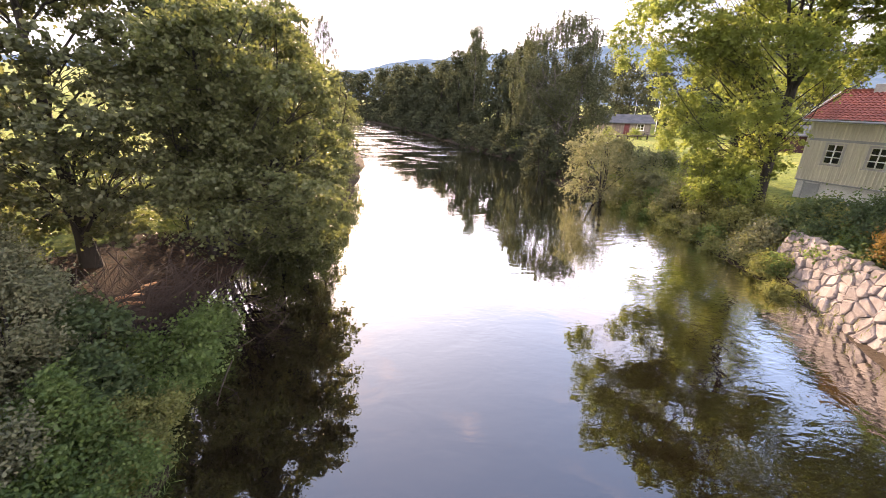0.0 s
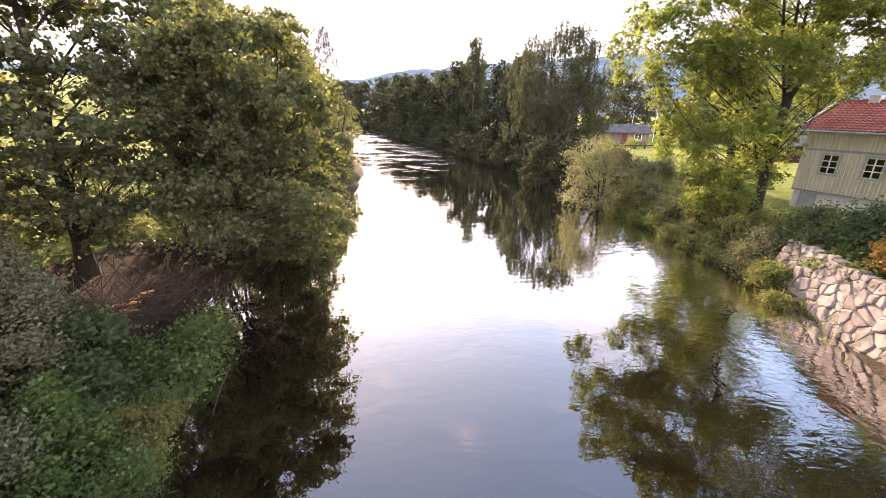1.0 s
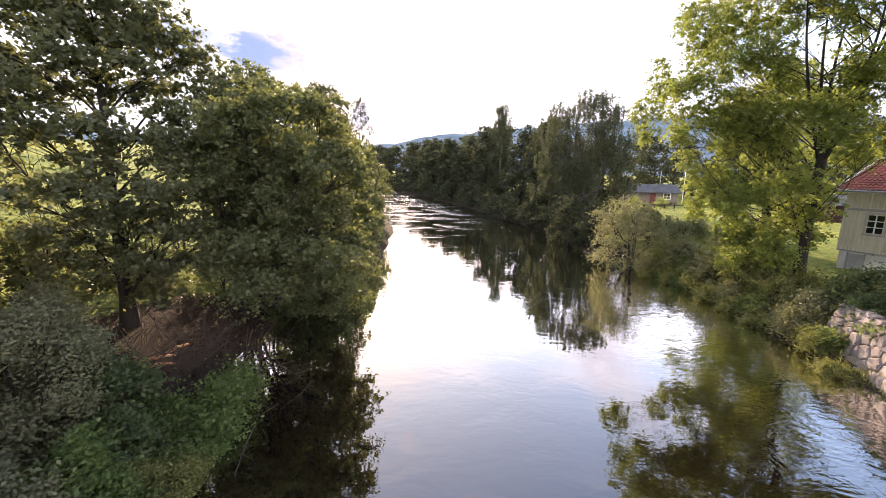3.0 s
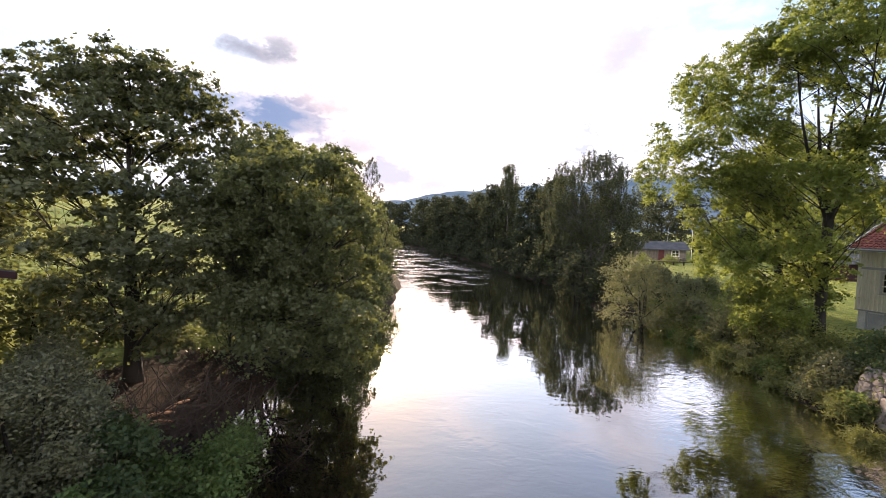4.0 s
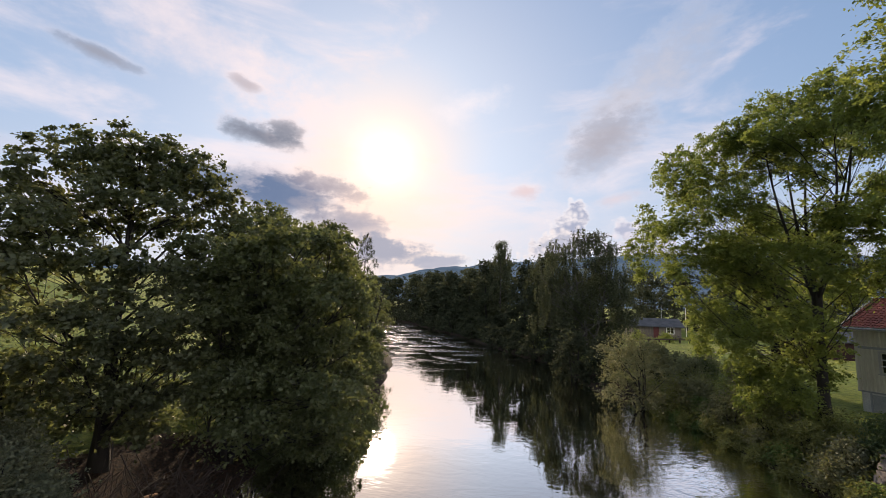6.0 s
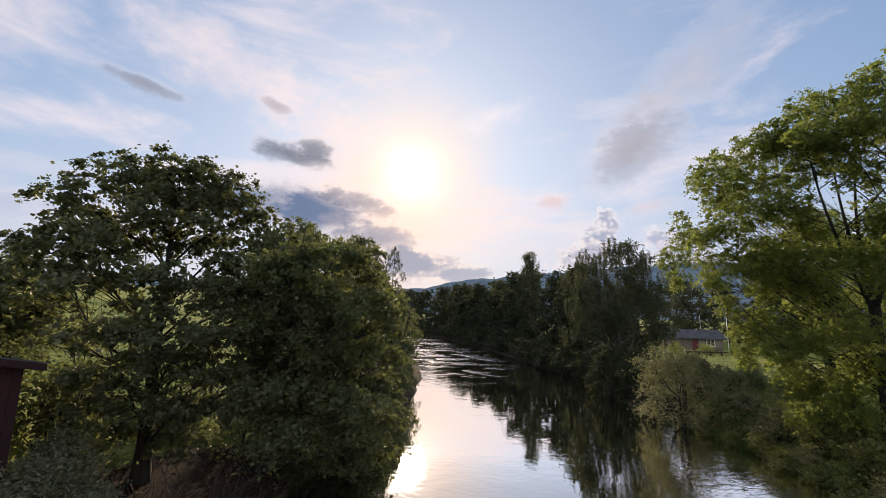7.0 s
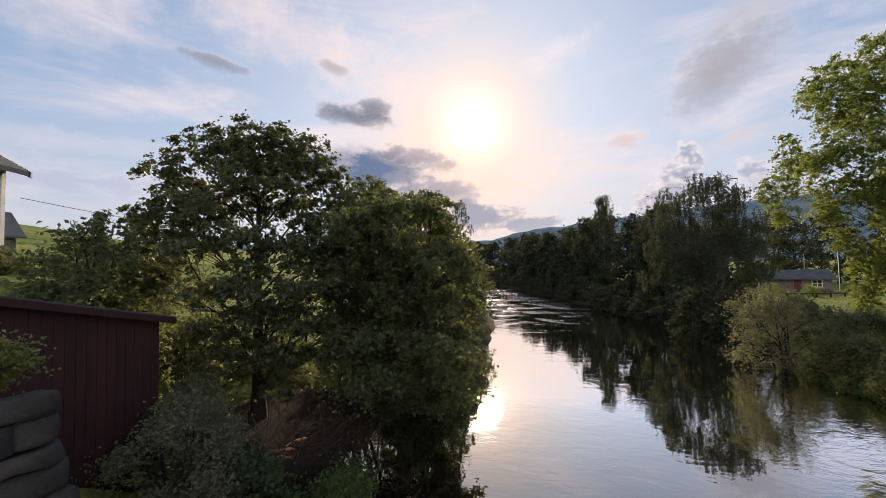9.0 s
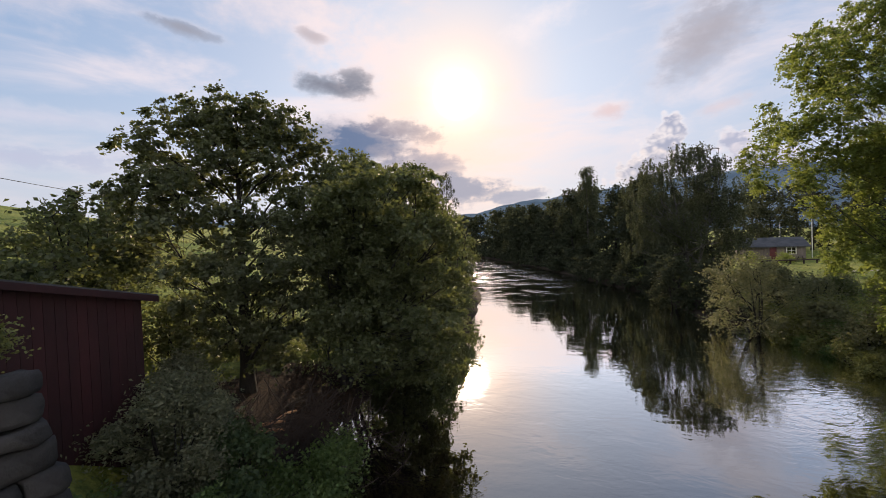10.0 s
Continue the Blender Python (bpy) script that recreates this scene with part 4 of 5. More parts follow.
# a fringe of shrubs hanging over the far right water's edge
for i in range(26):
    y = 47.0 + 4.2 * i
    cx, hw = np.interp(y, RIVER[:, 1], RIVER[:, 0]), np.interp(y, RIVER[:, 1], RIVER[:, 2])
    shrub("bank_shrub", cx + hw * (1.06 + 0.0006 * y) + 0.5 + 0.5 * math.sin(i * 2.1), y, "dark shrub hanging over the far waterline", 900 + i, 1.8 + 0.4 * math.sin(i * 1.7) + 0.004 * y, 2.8 + 1.2 * math.sin(i * 2.9 + 1) + 0.008 * y, FOREST, 34, 26, (0.25 + y * 0.002, 0.14 + y * 0.0016), group="fringe of shrubs over the water", lean=(-1.0, -0.3), z0=0.1, spread=0.4)
# left bank shrubs
for i, (x, y, r, top, lx) in enumerate([(-9.0, 18.4, 0.7, 1.4, 0.5), (-7.6, 19.6, 1.0, 2.0, 0.6), (-7.6, 23.6, 1.2, 2.2, 0.6), (-7.9, 26.6, 1.2, 2.4, 0.6), (-8.4, 30.0, 1.3, 2.8, 0.6), (-9.2, 33.5, 1.4, 3.2, 0.6), (-9.8, 38.0, 1.8, 4.4, 0.6)]):
    shrub("alder_shrub", x, y, "young alder hanging over the water's edge", 155 + 20 * i, r, top, ALDER, 100, 40, (0.17, 0.12), group="shrubs over the water", lean=(lx, -0.2), z0=0.15)
for i, (x, y, r, top) in enumerate([(-7.0, 10.3, 0.5, 1.5), (-7.2, 11.5, 0.45, 1.4), (-6.6, 9.4, 0.35, 0.8), (-7.9, 9.2, 0.3, 0.8)]):
    shrub("raspberry_shrub", x, y, "bright green leafy shrub at the water", 330 + i, r, top, HERB, 120, 60, (0.11, 0.085), group="low shrubs on the bank", z0=0.1)
shrub("sallow_shrub", -9.3, 7.4, "grey-green sallow bush on the bank", 160, 1.45, 3.2, SALLOW, 360, 72, (0.094, 0.044), spread=0.2)
shrub("sallow_shrub", -11.4, 9.6, "grey-green sallow bush on the bank", 161, 1.3, 2.6, SALLOW, 220, 60, (0.10, 0.048), spread=0.2)
shrub("garden_shrub", -7.75, 3.2, "light green shrub on top of the abutment", 162, 0.6, 0.9, DRYHERB, 60, 90, (0.07, 0.04), z0=0.1, stems=3, spread=0.11, dig=ground_z(-7.75, 3.2) - 5.36)
for i, (x, y, r, top) in enumerate([(-13.9, 8.3, 1.5, 3.6), (-15.6, 10.2, 1.5, 2.2), (-13.0, 10.8, 1.6, 3.4), (-13.0, 6.8, 1.0, 2.0), (-17.0, 12.2, 2.6, 5.2), (-20.5, 13.5, 2.6, 4.6), (-15.0, 17.5, 2.2, 4.0), (-23.0, 20.0, 2.8, 5.0), (-17.5, 23.0, 2.5, 4.5), (-14.0, 26.5, 2.2, 4.5), (-23.6, 10.2, 1.5, 1.6), (-25.4, 12.0, 1.7, 1.7), (-22.4, 11.8, 1.5, 1.5)]):
    shrub("hedge_shrub", x, y, "dense green shrub on the grassy slope", 170 + i, r, top, ALDER, 76, 40, (0.15, 0.105), group="shrubs on the slope")
for i, (x, y, top) in enumerate([(-17.0, 61.5, 16.2), (-21.5, 70.0, 14.0)]):
    rng = np.random.default_rng(190 + i)
    tree("pine_tree", x, y, "thin dark pine above the alders", "tree", 190 + i, 0.2, top, [(rh * math.cos(k * 2.4), rh * math.sin(k * 2.4), 3.0 + (top - 3.2) * k / 52 - 0.12 * rh, 0.45 + 0.1 * rh, 0.16) for k in range(53) for rh in (rng.uniform(0.35, 1.0) * (0.25 + 3.4 * (1 - k / 53) ** 0.75),)], 230, 40, 0.20, (0.28, 0.05), FOREST, twigs=0.5, fork=0.5, hang=0.3)
for i, (x, y, top, r) in enumerate([(-84.5, 52.6, 6.5, 1.7), (-60, 75, 9, 3.5), (-48, 92, 10, 4), (-95, 66, 8, 3), (-38, 110, 12, 4.5), (-70, 110, 11, 4.5), (-110, 90, 10, 4)]):
    rng = np.random.default_rng(200 + i)
    tree("field_tree", x, y, "dark tree on the meadow slope", "tree", 200 + i, 0.22, top, crown_blobs(rng, 12, r, 0.8, top, "cone" if i in (0, 3) else "round"), 70, 40, 0.42, (0.36, 0.26), FOREST, group="trees on the slope", twigs=0.1)


def scatter(name, label, n, xlim, ylim, dlim, side, hgt, leaf, mat, seed, per=14, hang=0.0, up=0.8):
    """Herbs and grass standing on the bank."""
    rng = np.random.default_rng(seed)
    x, y = rng.uniform(*xlim, n * 3), rng.uniform(*ylim, n * 3)
    d, right = river_distance(x, y)
    ok = (d > dlim[0]) & (d < dlim[1]) & (right == side)
    x, y = x[ok][:n], y[ok][:n]
    z = height(x, y)
    lump = np.array([noise.noise((a * 0.9, b * 0.9, seed)) for a, b in zip(x, y)])
    tall = rng.uniform(*hgt, len(x)) * np.clip(0.8 + 1.3 * lump, 0.25, 1.7)
    spots = np.repeat(np.stack([x, y, z], 1), per, 0)
    t = np.repeat(tall, per)
    up_f = rng.random(len(spots)) ** 0.7
    spots = spots + rng.normal(size=spots.shape) * np.array([0.13, 0.13, 0.0])
    spots[:, 2] += up_f * t
    me = quads_mesh(name, leaf_quads(spots, leaf[0], leaf[1], rng, up, hang), mat)
    return tagged(new(name, me), label, "undergrowth", kind="stuff")


scatter("bank_herbs", "lush green herbs and nettles on the near bank", 450, (-9.5, -4.5), (4.2, 9.4), (0.1, 4.0), False, (0.1, 0.5), (0.10, 0.055), HERB, 301, 18)
for i, (x, y, r, top, mat, lf) in enumerate([
        (-8.5, 8.3, 1.15, 2.1, HAZEL, 0.17), (-9.6, 9.2, 0.9, 1.7, HAZEL, 0.16), (-7.6, 7.5, 0.85, 1.5, HAZEL, 0.16), (-6.7, 8.0, 0.5, 0.7, HERB, 0.10),
        (-6.9, 6.1, 0.75, 1.3, HERB, 0.11), (-6.7, 7.1, 0.5, 0.9, DRYHERB, 0.09), (-6.5, 5.2, 0.55, 1.0, HERB, 0.10), (-7.3, 5.0, 0.8, 1.5, SALLOW, 0.11), (-5.9, 6.5, 0.4, 0.7, DRYHERB, 0.10), (-5.6, 4.9, 0.45, 0.9, HERB, 0.10), (-6.1, 7.4, 0.4, 0.8, DRYHERB, 0.10), (-5.7, 5.8, 0.38, 0.8, HERB, 0.11), (-7.2, 6.3, 0.5, 1.9, HERB, 0.12), (-6.3, 8.7, 0.35, 0.7, HERB, 0.11),
        (-6.5, 4.3, 0.6, 1.1, HERB, 0.10), (-6.4, 8.0, 0.35, 0.55, DRYHERB, 0.08), (-8.9, 6.6, 0.7, 1.4, SALLOW, 0.12), (-5.75, 5.6, 0.3, 0.5, DRYHERB, 0.08)]):
    shrub("herb_clump", x, y, "rounded clump of leafy green herbs", 800 + i, r, top, mat, int(46 + 62 * r), 44, (lf * 0.85, lf * 0.5), group="herb clumps on the near bank", z0=0.1, spread=0.13 + 0.04 * r, stems=3, tr=0.03)
scatter("bank_herbs", "green herbs under the trees on the bank", 1000, (-18, -6), (15.5, 45), (0.1, 7.0), False, (0.3, 0.9), (0.15, 0.09), ALDER, 302, 12)
scatter("bank_herbs", "yellowing herbs and tall grass on the bank", 1900, (10, 19), (15.5, 33), (-0.25, 4.0), True, (0.4, 1.25), (0.16, 0.05), DRYHERB, 303, 16)
scatter("bank_grass", "tufts of grass at the foot of the stone wall", 1300, (9.4, 14.0), (4.5, 17.0), (-0.05, 1.1), True, (0.15, 0.45), (0.24, 0.03), DRYHERB, 304, 14, hang=-1.2)
scatter("bank_grass", "long grass along the near water's edge", 900, (-8, -4.5), (3.5, 12.5), (-0.2, 0.5), False, (0.1, 0.5), (0.26, 0.012), HERB, 305, 12, hang=-1.2)
scatter("bank_herbs", "dark leafy herbs overhanging the water below the alder", 420, (-9.6, -6.2), (17.0, 21), (-0.25, 0.5), False, (0.15, 0.55), (0.13, 0.08), ALDER, 309, 12)
scatter("bank_herbs", "dark herbs below the riverside wood", 1000, (-10, 22), (33, 110), (0.05, 5.0), True, (0.5, 1.6), (0.30, 0.2), FOREST, 306, 12)
scatter("bank_herbs", "dark herbs overhanging the far waterline", 700, (2, 14), (33, 80), (-0.35, 0.7), True, (0.4, 1.2), (0.28, 0.18), FOREST, 308, 12)
scatter("bank_herbs", "low herbs behind the stone wall", 900, (13, 22), (8, 18), (1.1, 6.0), True, (0.2, 0.8), (0.13, 0.08), HERB, 307, 12)


# ---- stone walls ----
def cut(poly, px, py, nx, ny):
    """The part of a convex outline on the near side of a line."""
    out = []
    for (ax, ay), (bx, by) in zip(poly, poly[1:] + poly[:1]):
        da, db = (ax - px) * nx + (ay - py) * ny, (bx - px) * nx + (by - py) * ny
        if da <= 0:
            out.append((ax, ay))
        if da * db < 0:
            t = da / (da - db)
            out.append((ax + t * (bx - ax), ay + t * (by - ay)))
    return out


def cells(length, high, sx, sz, jit, rng):
    """Irregular fitted stones that fill a wall's face, as outlines in metres along and up."""
    seeds = []
    for j in range(-1, int(high / sz) + 2):
        for i in range(-1, int(length / sx) + 2):
            if rng.random() < 0.22 and 0 < j:
                continue
            seeds.append(((i + 0.5 * (j % 2) + rng.uniform(-jit, jit)) * sx, (j + 0.5 + rng.uniform(-jit, jit) * 0.8) * sz))
    out = []
    for x, z in seeds:
        poly = [(x - 2 * sx, z - 2 * sz), (x + 2 * sx, z - 2 * sz), (x + 2 * sx, z + 2 * sz), (x - 2 * sx, z + 2 * sz)]
        for u, v in seeds:
            if (u, v) != (x, z) and abs(u - x) < 4 * sx and abs(v - z) < 4 * sz:
                poly = cut(poly, (x + u) / 2, (z + v) / 2, u - x, v - z)
        for px, pz, nx, nz in ((0, 0, -1, 0), (length, 0, 1, 0), (0, 0, 0, -1), (0, high + rng.uniform(-0.07, 0.05), 0, 1)):
            poly = cut(poly, px, pz, nx, nz) if poly else poly
        if len(poly) > 2:
            out.append(poly)
    return out


def stone_wall(name, label, line, z0, tops, thick, size, mat, seed, jit=0.38, batter=0.12, taper=0.0):
    """A dry-stone wall along a line of points: a dark core, and fitted stones on its left-hand side."""
    rng = np.random.default_rng(seed)
    wall = holder(name, Matrix(), label, "wall", kind="structure")
    pts = np.array(line, float)
    seg = np.r_[0, np.cumsum(np.linalg.norm(np.diff(pts, axis=0), axis=1))]

    def at(s):
        p = np.array([np.interp(s, seg, pts[:, k]) for k in (0, 1)])
        q = np.array([np.interp(min(s + 0.4, seg[-1]), seg, pts[:, k]) - np.interp(max(s - 0.4, 0), seg, pts[:, k]) for k in (0, 1)])
        q /= np.linalg.norm(q)
        return p, np.array([-q[1], q[0]])

    def place(s, up, out):
        p, nrm = at(s)
        return (*(p + nrm * (out - batter * up)), z0 + up)

    core_v, core_f = [], []
    for s in np.linspace(taper * (tops[0] - z0) + 0.05 if taper else 0, seg[-1], 12):
        top = np.interp(s, seg, tops) - 0.16 - z0
        p, nrm = at(s)
        core_v += [place(s, 0, -0.09), place(s, top, -0.09), (*(p - nrm * thick), z0 + top), (*(p - nrm * thick), z0)]
    for i in range(11):
        for j in range(4):
            a, b = i * 4 + j, i * 4 + (j + 1) % 4
            core_f.append((a, b, b + 4, a + 4))
    core_f += [(3, 2, 1, 0), (44, 45, 46, 47)]
    attach(new("core", mesh_from("core", core_v, core_f, MORTAR)), wall)
    for poly in cells(seg[-1], max(tops) - z0, *size, jit, rng):
        cx, cz = np.mean(poly, 0)
        poly = [(a[0] + (b[0] - a[0]) * t, a[1] + (b[1] - a[1]) * t) for a, b in zip(poly, poly[1:] + poly[:1]) for t in (rng.uniform(0.08, 0.2), rng.uniform(0.8, 0.92))]
        if cx < taper * cz:
            continue
        n = len(poly)
        lift = rng.uniform(-0.05, 0.06)
        tilt = rng.uniform(-0.10, 0.10, 2)
        verts, faces = [], []
        for k, d in ((0.98, -0.30), (0.975, -0.06), (0.935, -0.012), (0.74, 0.015)):
            for x, z in poly:
                x2, z2 = cx + (x - cx) * k, cz + (z - cz) * k
                top = np.interp(x2, seg, tops) - z0 + 0.08
                wob = rng.uniform(-0.02, 0.02)
                verts.append(place(x2, min(z2, top), d + lift + (tilt[0] * (x2 - cx) + tilt[1] * (z2 - cz)) * (d > -0.2) + wob))
        for r in range(3):
            faces += [(r * n + i, r * n + (i + 1) % n, (r + 1) * n + (i + 1) % n, (r + 1) * n + i) for i in range(n)]
        faces.append(tuple(range(3 * n, 4 * n)))
        attach(new("stone", mesh_from("stone", verts, faces, mat)), wall)
    return wall


stone_wall("retaining_wall", "pale granite retaining wall along the river", [(14.55, 17.2), (14.2, 15.2), (13.85, 13.6), (13.45, 11.8), (12.9, 9.5), (12.2, 5.5), (11.7, 2.0)][::-1], -0.3, [2.1, 2.1, 2.1, 2.15, 2.2, 2.2, 2.15], 1.6, (0.50, 0.31), GRANITE, 401, 0.47, 0.2)


# ---- buildings ----
def box_part(name, lo, hi, mat, parent, label="", bevel=0.0):
    return part(name, box_bm(lo, hi, bevel), mat, parent, label)


def window(parent, x, z, w, h, y=0.0, panes=(2, 3), frame_mat=WHITE, casing=WHITE):
    """A casement window set in a wall that faces -y at y; x, z: its lower middle."""
    win = new("window", mesh_from("window", *frame_mesh(x, z, w, h, y, 0.10, 0.05), casing))
    attach(win, parent)
    pane_w = (w - 0.06 * (panes[0] + 1)) / panes[0]
    pane_h = (h - 0.05 * (panes[1] + 1)) / panes[1]
    for i in range(panes[0]):
        for j in range(panes[1]):
            px = x - w / 2 + 0.06 + i * (pane_w + 0.06)
            pz = z + 0.05 + j * (pane_h + 0.05)
            box_part("pane", (px, y - 0.012, pz), (px + pane_w, y - 0.004, pz + pane_h), GLASS, win)
    for i in range(1, panes[0]):
        px = x - w / 2 + i * (pane_w + 0.06)
        box_part("mullion", (px, y - 0.04, z), (px + 0.06, y - 0.013, z + h), frame_mat, win)
    for j in range(1, panes[1]):
        pz = z + j * (pane_h + 0.05)
        box_part("glazing_bar", (x - w / 2, y - 0.035, pz), (x + w / 2, y - 0.014, pz + 0.05), frame_mat, win)
    box_part("window_sill", (x - w / 2 - 0.14, y - 0.12, z - 0.10), (x + w / 2 + 0.14, y - 0.052, z - 0.055), casing, win)
    return win


def frame_mesh(x, z, w, h, y, width, depth):
    verts, faces = [], []
    for yy in (y - depth, y - 0.003):
        for k in (0, width):
            verts += [(x - w / 2 - k, yy, z - k), (x + w / 2 + k, yy, z - k), (x + w / 2 + k, yy, z + h + k), (x - w / 2 - k, yy, z + h + k)]
    for i in range(4):
        j = (i + 1) % 4
        faces += [(i, j, 4 + j, 4 + i), (4 + i, 4 + j, 12 + j, 12 + i), (j, i, 8 + i, 8 + j)]
    return verts, faces


def pantile_roof(name, x0, x1, y0, z0, y1, z1, mat, parent, pitch=0.24, rows=0.33):
    """A slope of wavy tiles from the eave (y0, z0) up to the ridge (y1, z1), stepped at every course."""
    n = int((x1 - x0) / pitch)
    long = math.hypot(y1 - y0, z1 - z0)
    m = int(long / rows)
    ny, nz = -(z1 - z0) / long, (y1 - y0) / long
    us = np.arange(0, n * 6 + 1) / 6
    wave = 0.035 * np.cos(us * 2 * np.pi)
    verts, faces = [], []
    k = len(us)
    for j in range(m):
        for e, (t, lift) in enumerate(((j / m, 0.045), ((j + 1) / m, 0.0))):
            for u_, w_ in zip(us, wave):
                o = w_ + lift
                verts.append((x0 + u_ * pitch, y0 + (y1 - y0) * t + ny * o, z0 + (z1 - z0) * t + nz * o))
        b = j * 2 * k
        for i in range(k - 1):
            faces.append((b + i, b + i + 1, b + k + i + 1, b + k + i))
            if j:
                faces.append((b - k + i, b - k + i + 1, b + i + 1, b + i))
    return attach(new(name, mesh_from(name, verts, faces, mat)), parent)


def gable_wall(name, x, thick, y0, y1, z0, ze, zr, mat, parent):
    ym = (y0 + y1) / 2
    ring = [(y0, z0), (y1, z0), (y1, ze), (ym, zr), (y0, ze)]
    verts = [(x, a, b) for a, b in ring] + [(x + thick, a, b) for a, b in ring]
    faces = [(0, 1, 2, 3, 4), (9, 8, 7, 6, 5)] + [(i, i + 5, (i + 1) % 5 + 5, (i + 1) % 5) for i in range(5)]
    return attach(new(name, mesh_from(name, verts, faces, mat)), parent)


# the cream house: local x runs along the facade to the right, -y faces the river
c0 = Vector((22.3, 26.2, 0))
turn = math.atan2(-0.9, 0.42)
house = holder("house", Matrix.Translation((c0.x, c0.y, 1.75)) @ Matrix.Rotation(turn, 4, "Z"), "cream board-clad house with a red tile roof", "house")
HL, HD = 10.0, 6.2
box_part("foundation", (0.05, 0.05, -0.6), (HL - 0.05, HD - 0.05, 1.12), PLASTER, house, "grey plastered foundation")
box_part("wall", (0, 0, 1.12), (HL, 0.2, 4.85), CREAM, house)
box_part("wall", (0, HD - 0.2, 1.12), (HL, HD, 4.85), CREAM, house)
gable_wall("gable", 0.0, 0.2, 0.2, HD - 0.2, 1.12, 4.85, 6.15, CREAM, house)
gable_wall("gable", HL - 0.2, 0.2, 0.2, HD - 0.2, 1.12, 4.85, 6.15, CREAM, house)
batten = mesh_from("batten", [(x, y, z) for z in (0, 3.6) for y in (-0.042, 0.0) for x in (-0.032, 0.032)], [(0, 2, 3, 1), (4, 5, 7, 6), (0, 1, 5, 4), (2, 6, 7, 3), (0, 4, 6, 2), (1, 3, 7, 5)], CREAM)
for i in range(int(HL / 0.19)):
    bx = 0.14 + i * 0.19
    short = any(abs(bx - w) < 0.58 for w in (1.45, 3.45, 7.0))
    for z, k in ((((1.14, 0.275), (3.67, 0.28)) if short else ((1.14, 1.0),))):
        ob = attach(new("batten", batten), house)
        ob.matrix_basis = Matrix.LocRotScale((bx, -0.001, z), None, (1, 1, k))
for a in (0.0, HL):
    box_part("corner_board", (a - 0.06, -0.05, 1.12), (a + 0.08, 0.08, 4.80), CREAM, house)
box_part("belt", (0.1, -0.06, 3.52), (HL - 0.1, -0.03, 3.66), GREY_PAINT, house, "grey belt board")
box_part("water_board", (-0.04, -0.10, 1.08), (HL + 0.04, -0.035, 1.16), GREY_PAINT, house)
for wx in (1.45, 3.45, 7.0):
    window(house, wx, 2.24, 0.8, 1.12, casing=TRIM)
box_part("cellar_door", (0.55, 0.0, 0.05), (1.25, 0.045, 0.98), GREY_PAINT, house, "weathered grey cellar hatch")
for px in (0.48, 1.27):
    box_part("door_post", (px - 0.05, -0.01, 0.0), (px + 0.03, 0.046, 1.05), GREY_PAINT, house)
pantile_roof("roof", -0.35, HL + 0.35, -0.5, 4.72, HD / 2, 6.4, PANTILE, house)
pantile_roof("roof", -0.35, HL + 0.35, HD + 0.5, 4.72, HD / 2, 6.4, PANTILE, house)
box_part("ridge_cap", (-0.35, HD / 2 - 0.13, 6.35), (HL + 0.35, HD / 2 + 0.13, 6.52), PANTILE, house)
for side in (-0.40, HL + 0.36):
    for a, b in (((-0.55, 4.62), (HD / 2, 6.36)), ((HD + 0.55, 4.62), (HD / 2, 6.36))):
        verts = [(side + dx, y, z + dz) for dx in (0, 0.05) for (y, z) in (a, b) for dz in (0, 0.22)]
        attach(new("bargeboard", mesh_from("bargeboard", verts, [(0, 1, 3, 2), (4, 6, 7, 5), (0, 4, 5, 1), (2, 3, 7, 6), (0, 2, 6, 4), (1, 5, 7, 3)], WHITE)), house)
box_part("fascia", (-0.33, -0.52, 4.56), (HL + 0.33, -0.47, 4.71), WHITE, house, "white eaves board")
wood = Tubes()
wood.add([(-0.3, -0.58, 4.65), (HL + 0.3, -0.58, 4.61)], [0.06, 0.06], 8)
attach(new("gutter", wood.mesh("gutter", METAL)), house)
box_part("soffit", (-0.3, -0.46, 4.6), (HL + 0.3, 0.0, 4.64), WHITE, house)
box_part("chimney", (1.15, HD / 2 - 0.25, 6.1), (1.65, HD / 2 + 0.25, 6.78), PLASTER, house, "rendered chimney", 0.02)

# the low cabin across the lawn
cabin = holder("cabin", Matrix.Translation((27.6, 77.5, ground_z(30, 77))) @ Matrix.Rotation(radians(-6), 4, "Z"), "low brown cabin with a dark roof and a red door", "cabin")
box_part("wall", (0, 0, -0.3), (9.0, 0.15, 2.2), BROWN, cabin)
box_part("wall", (0, 4.85, -0.3), (9.0, 5.0, 2.2), BROWN, cabin)
gable_wall("gable", 0, 0.15, 0.15, 4.85, -0.3, 2.2, 3.3, BROWN, cabin)
gable_wall("gable", 8.85, 0.15, 0.15, 4.85, -0.3, 2.2, 3.3, BROWN, cabin)
for y0, s in ((-0.5, 1), (5.5, -1)):
    verts = [(x, y, z + dz) for dz in (0, 0.14) for (y, z) in ((y0, 1.98), (2.5, 3.36)) for x in (-0.5, 9.5)]
    attach(new("roof", mesh_from("roof", verts, [(0, 2, 3, 1), (4, 5, 7, 6), (0, 1, 5, 4), (2, 6, 7, 3), (0, 4, 6, 2), (1, 3, 7, 5)], FELT)), cabin)
box_part("door", (4.4, -0.05, 0.0), (5.3, -0.003, 2.0), DOOR_RED, cabin, "red door")
window(cabin, 7.2, 0.9, 1.1, 1.0, 0.0, (2, 2))
for i in range(30):
    if not (4.3 < 0.15 + i * 0.3 < 5.4 or 6.4 < 0.15 + i * 0.3 < 8.0):
        box_part("cladding_board", (0.05 + i * 0.3, -0.03, -0.1), (0.25 + i * 0.3, -0.002, 2.15), BROWN, cabin)

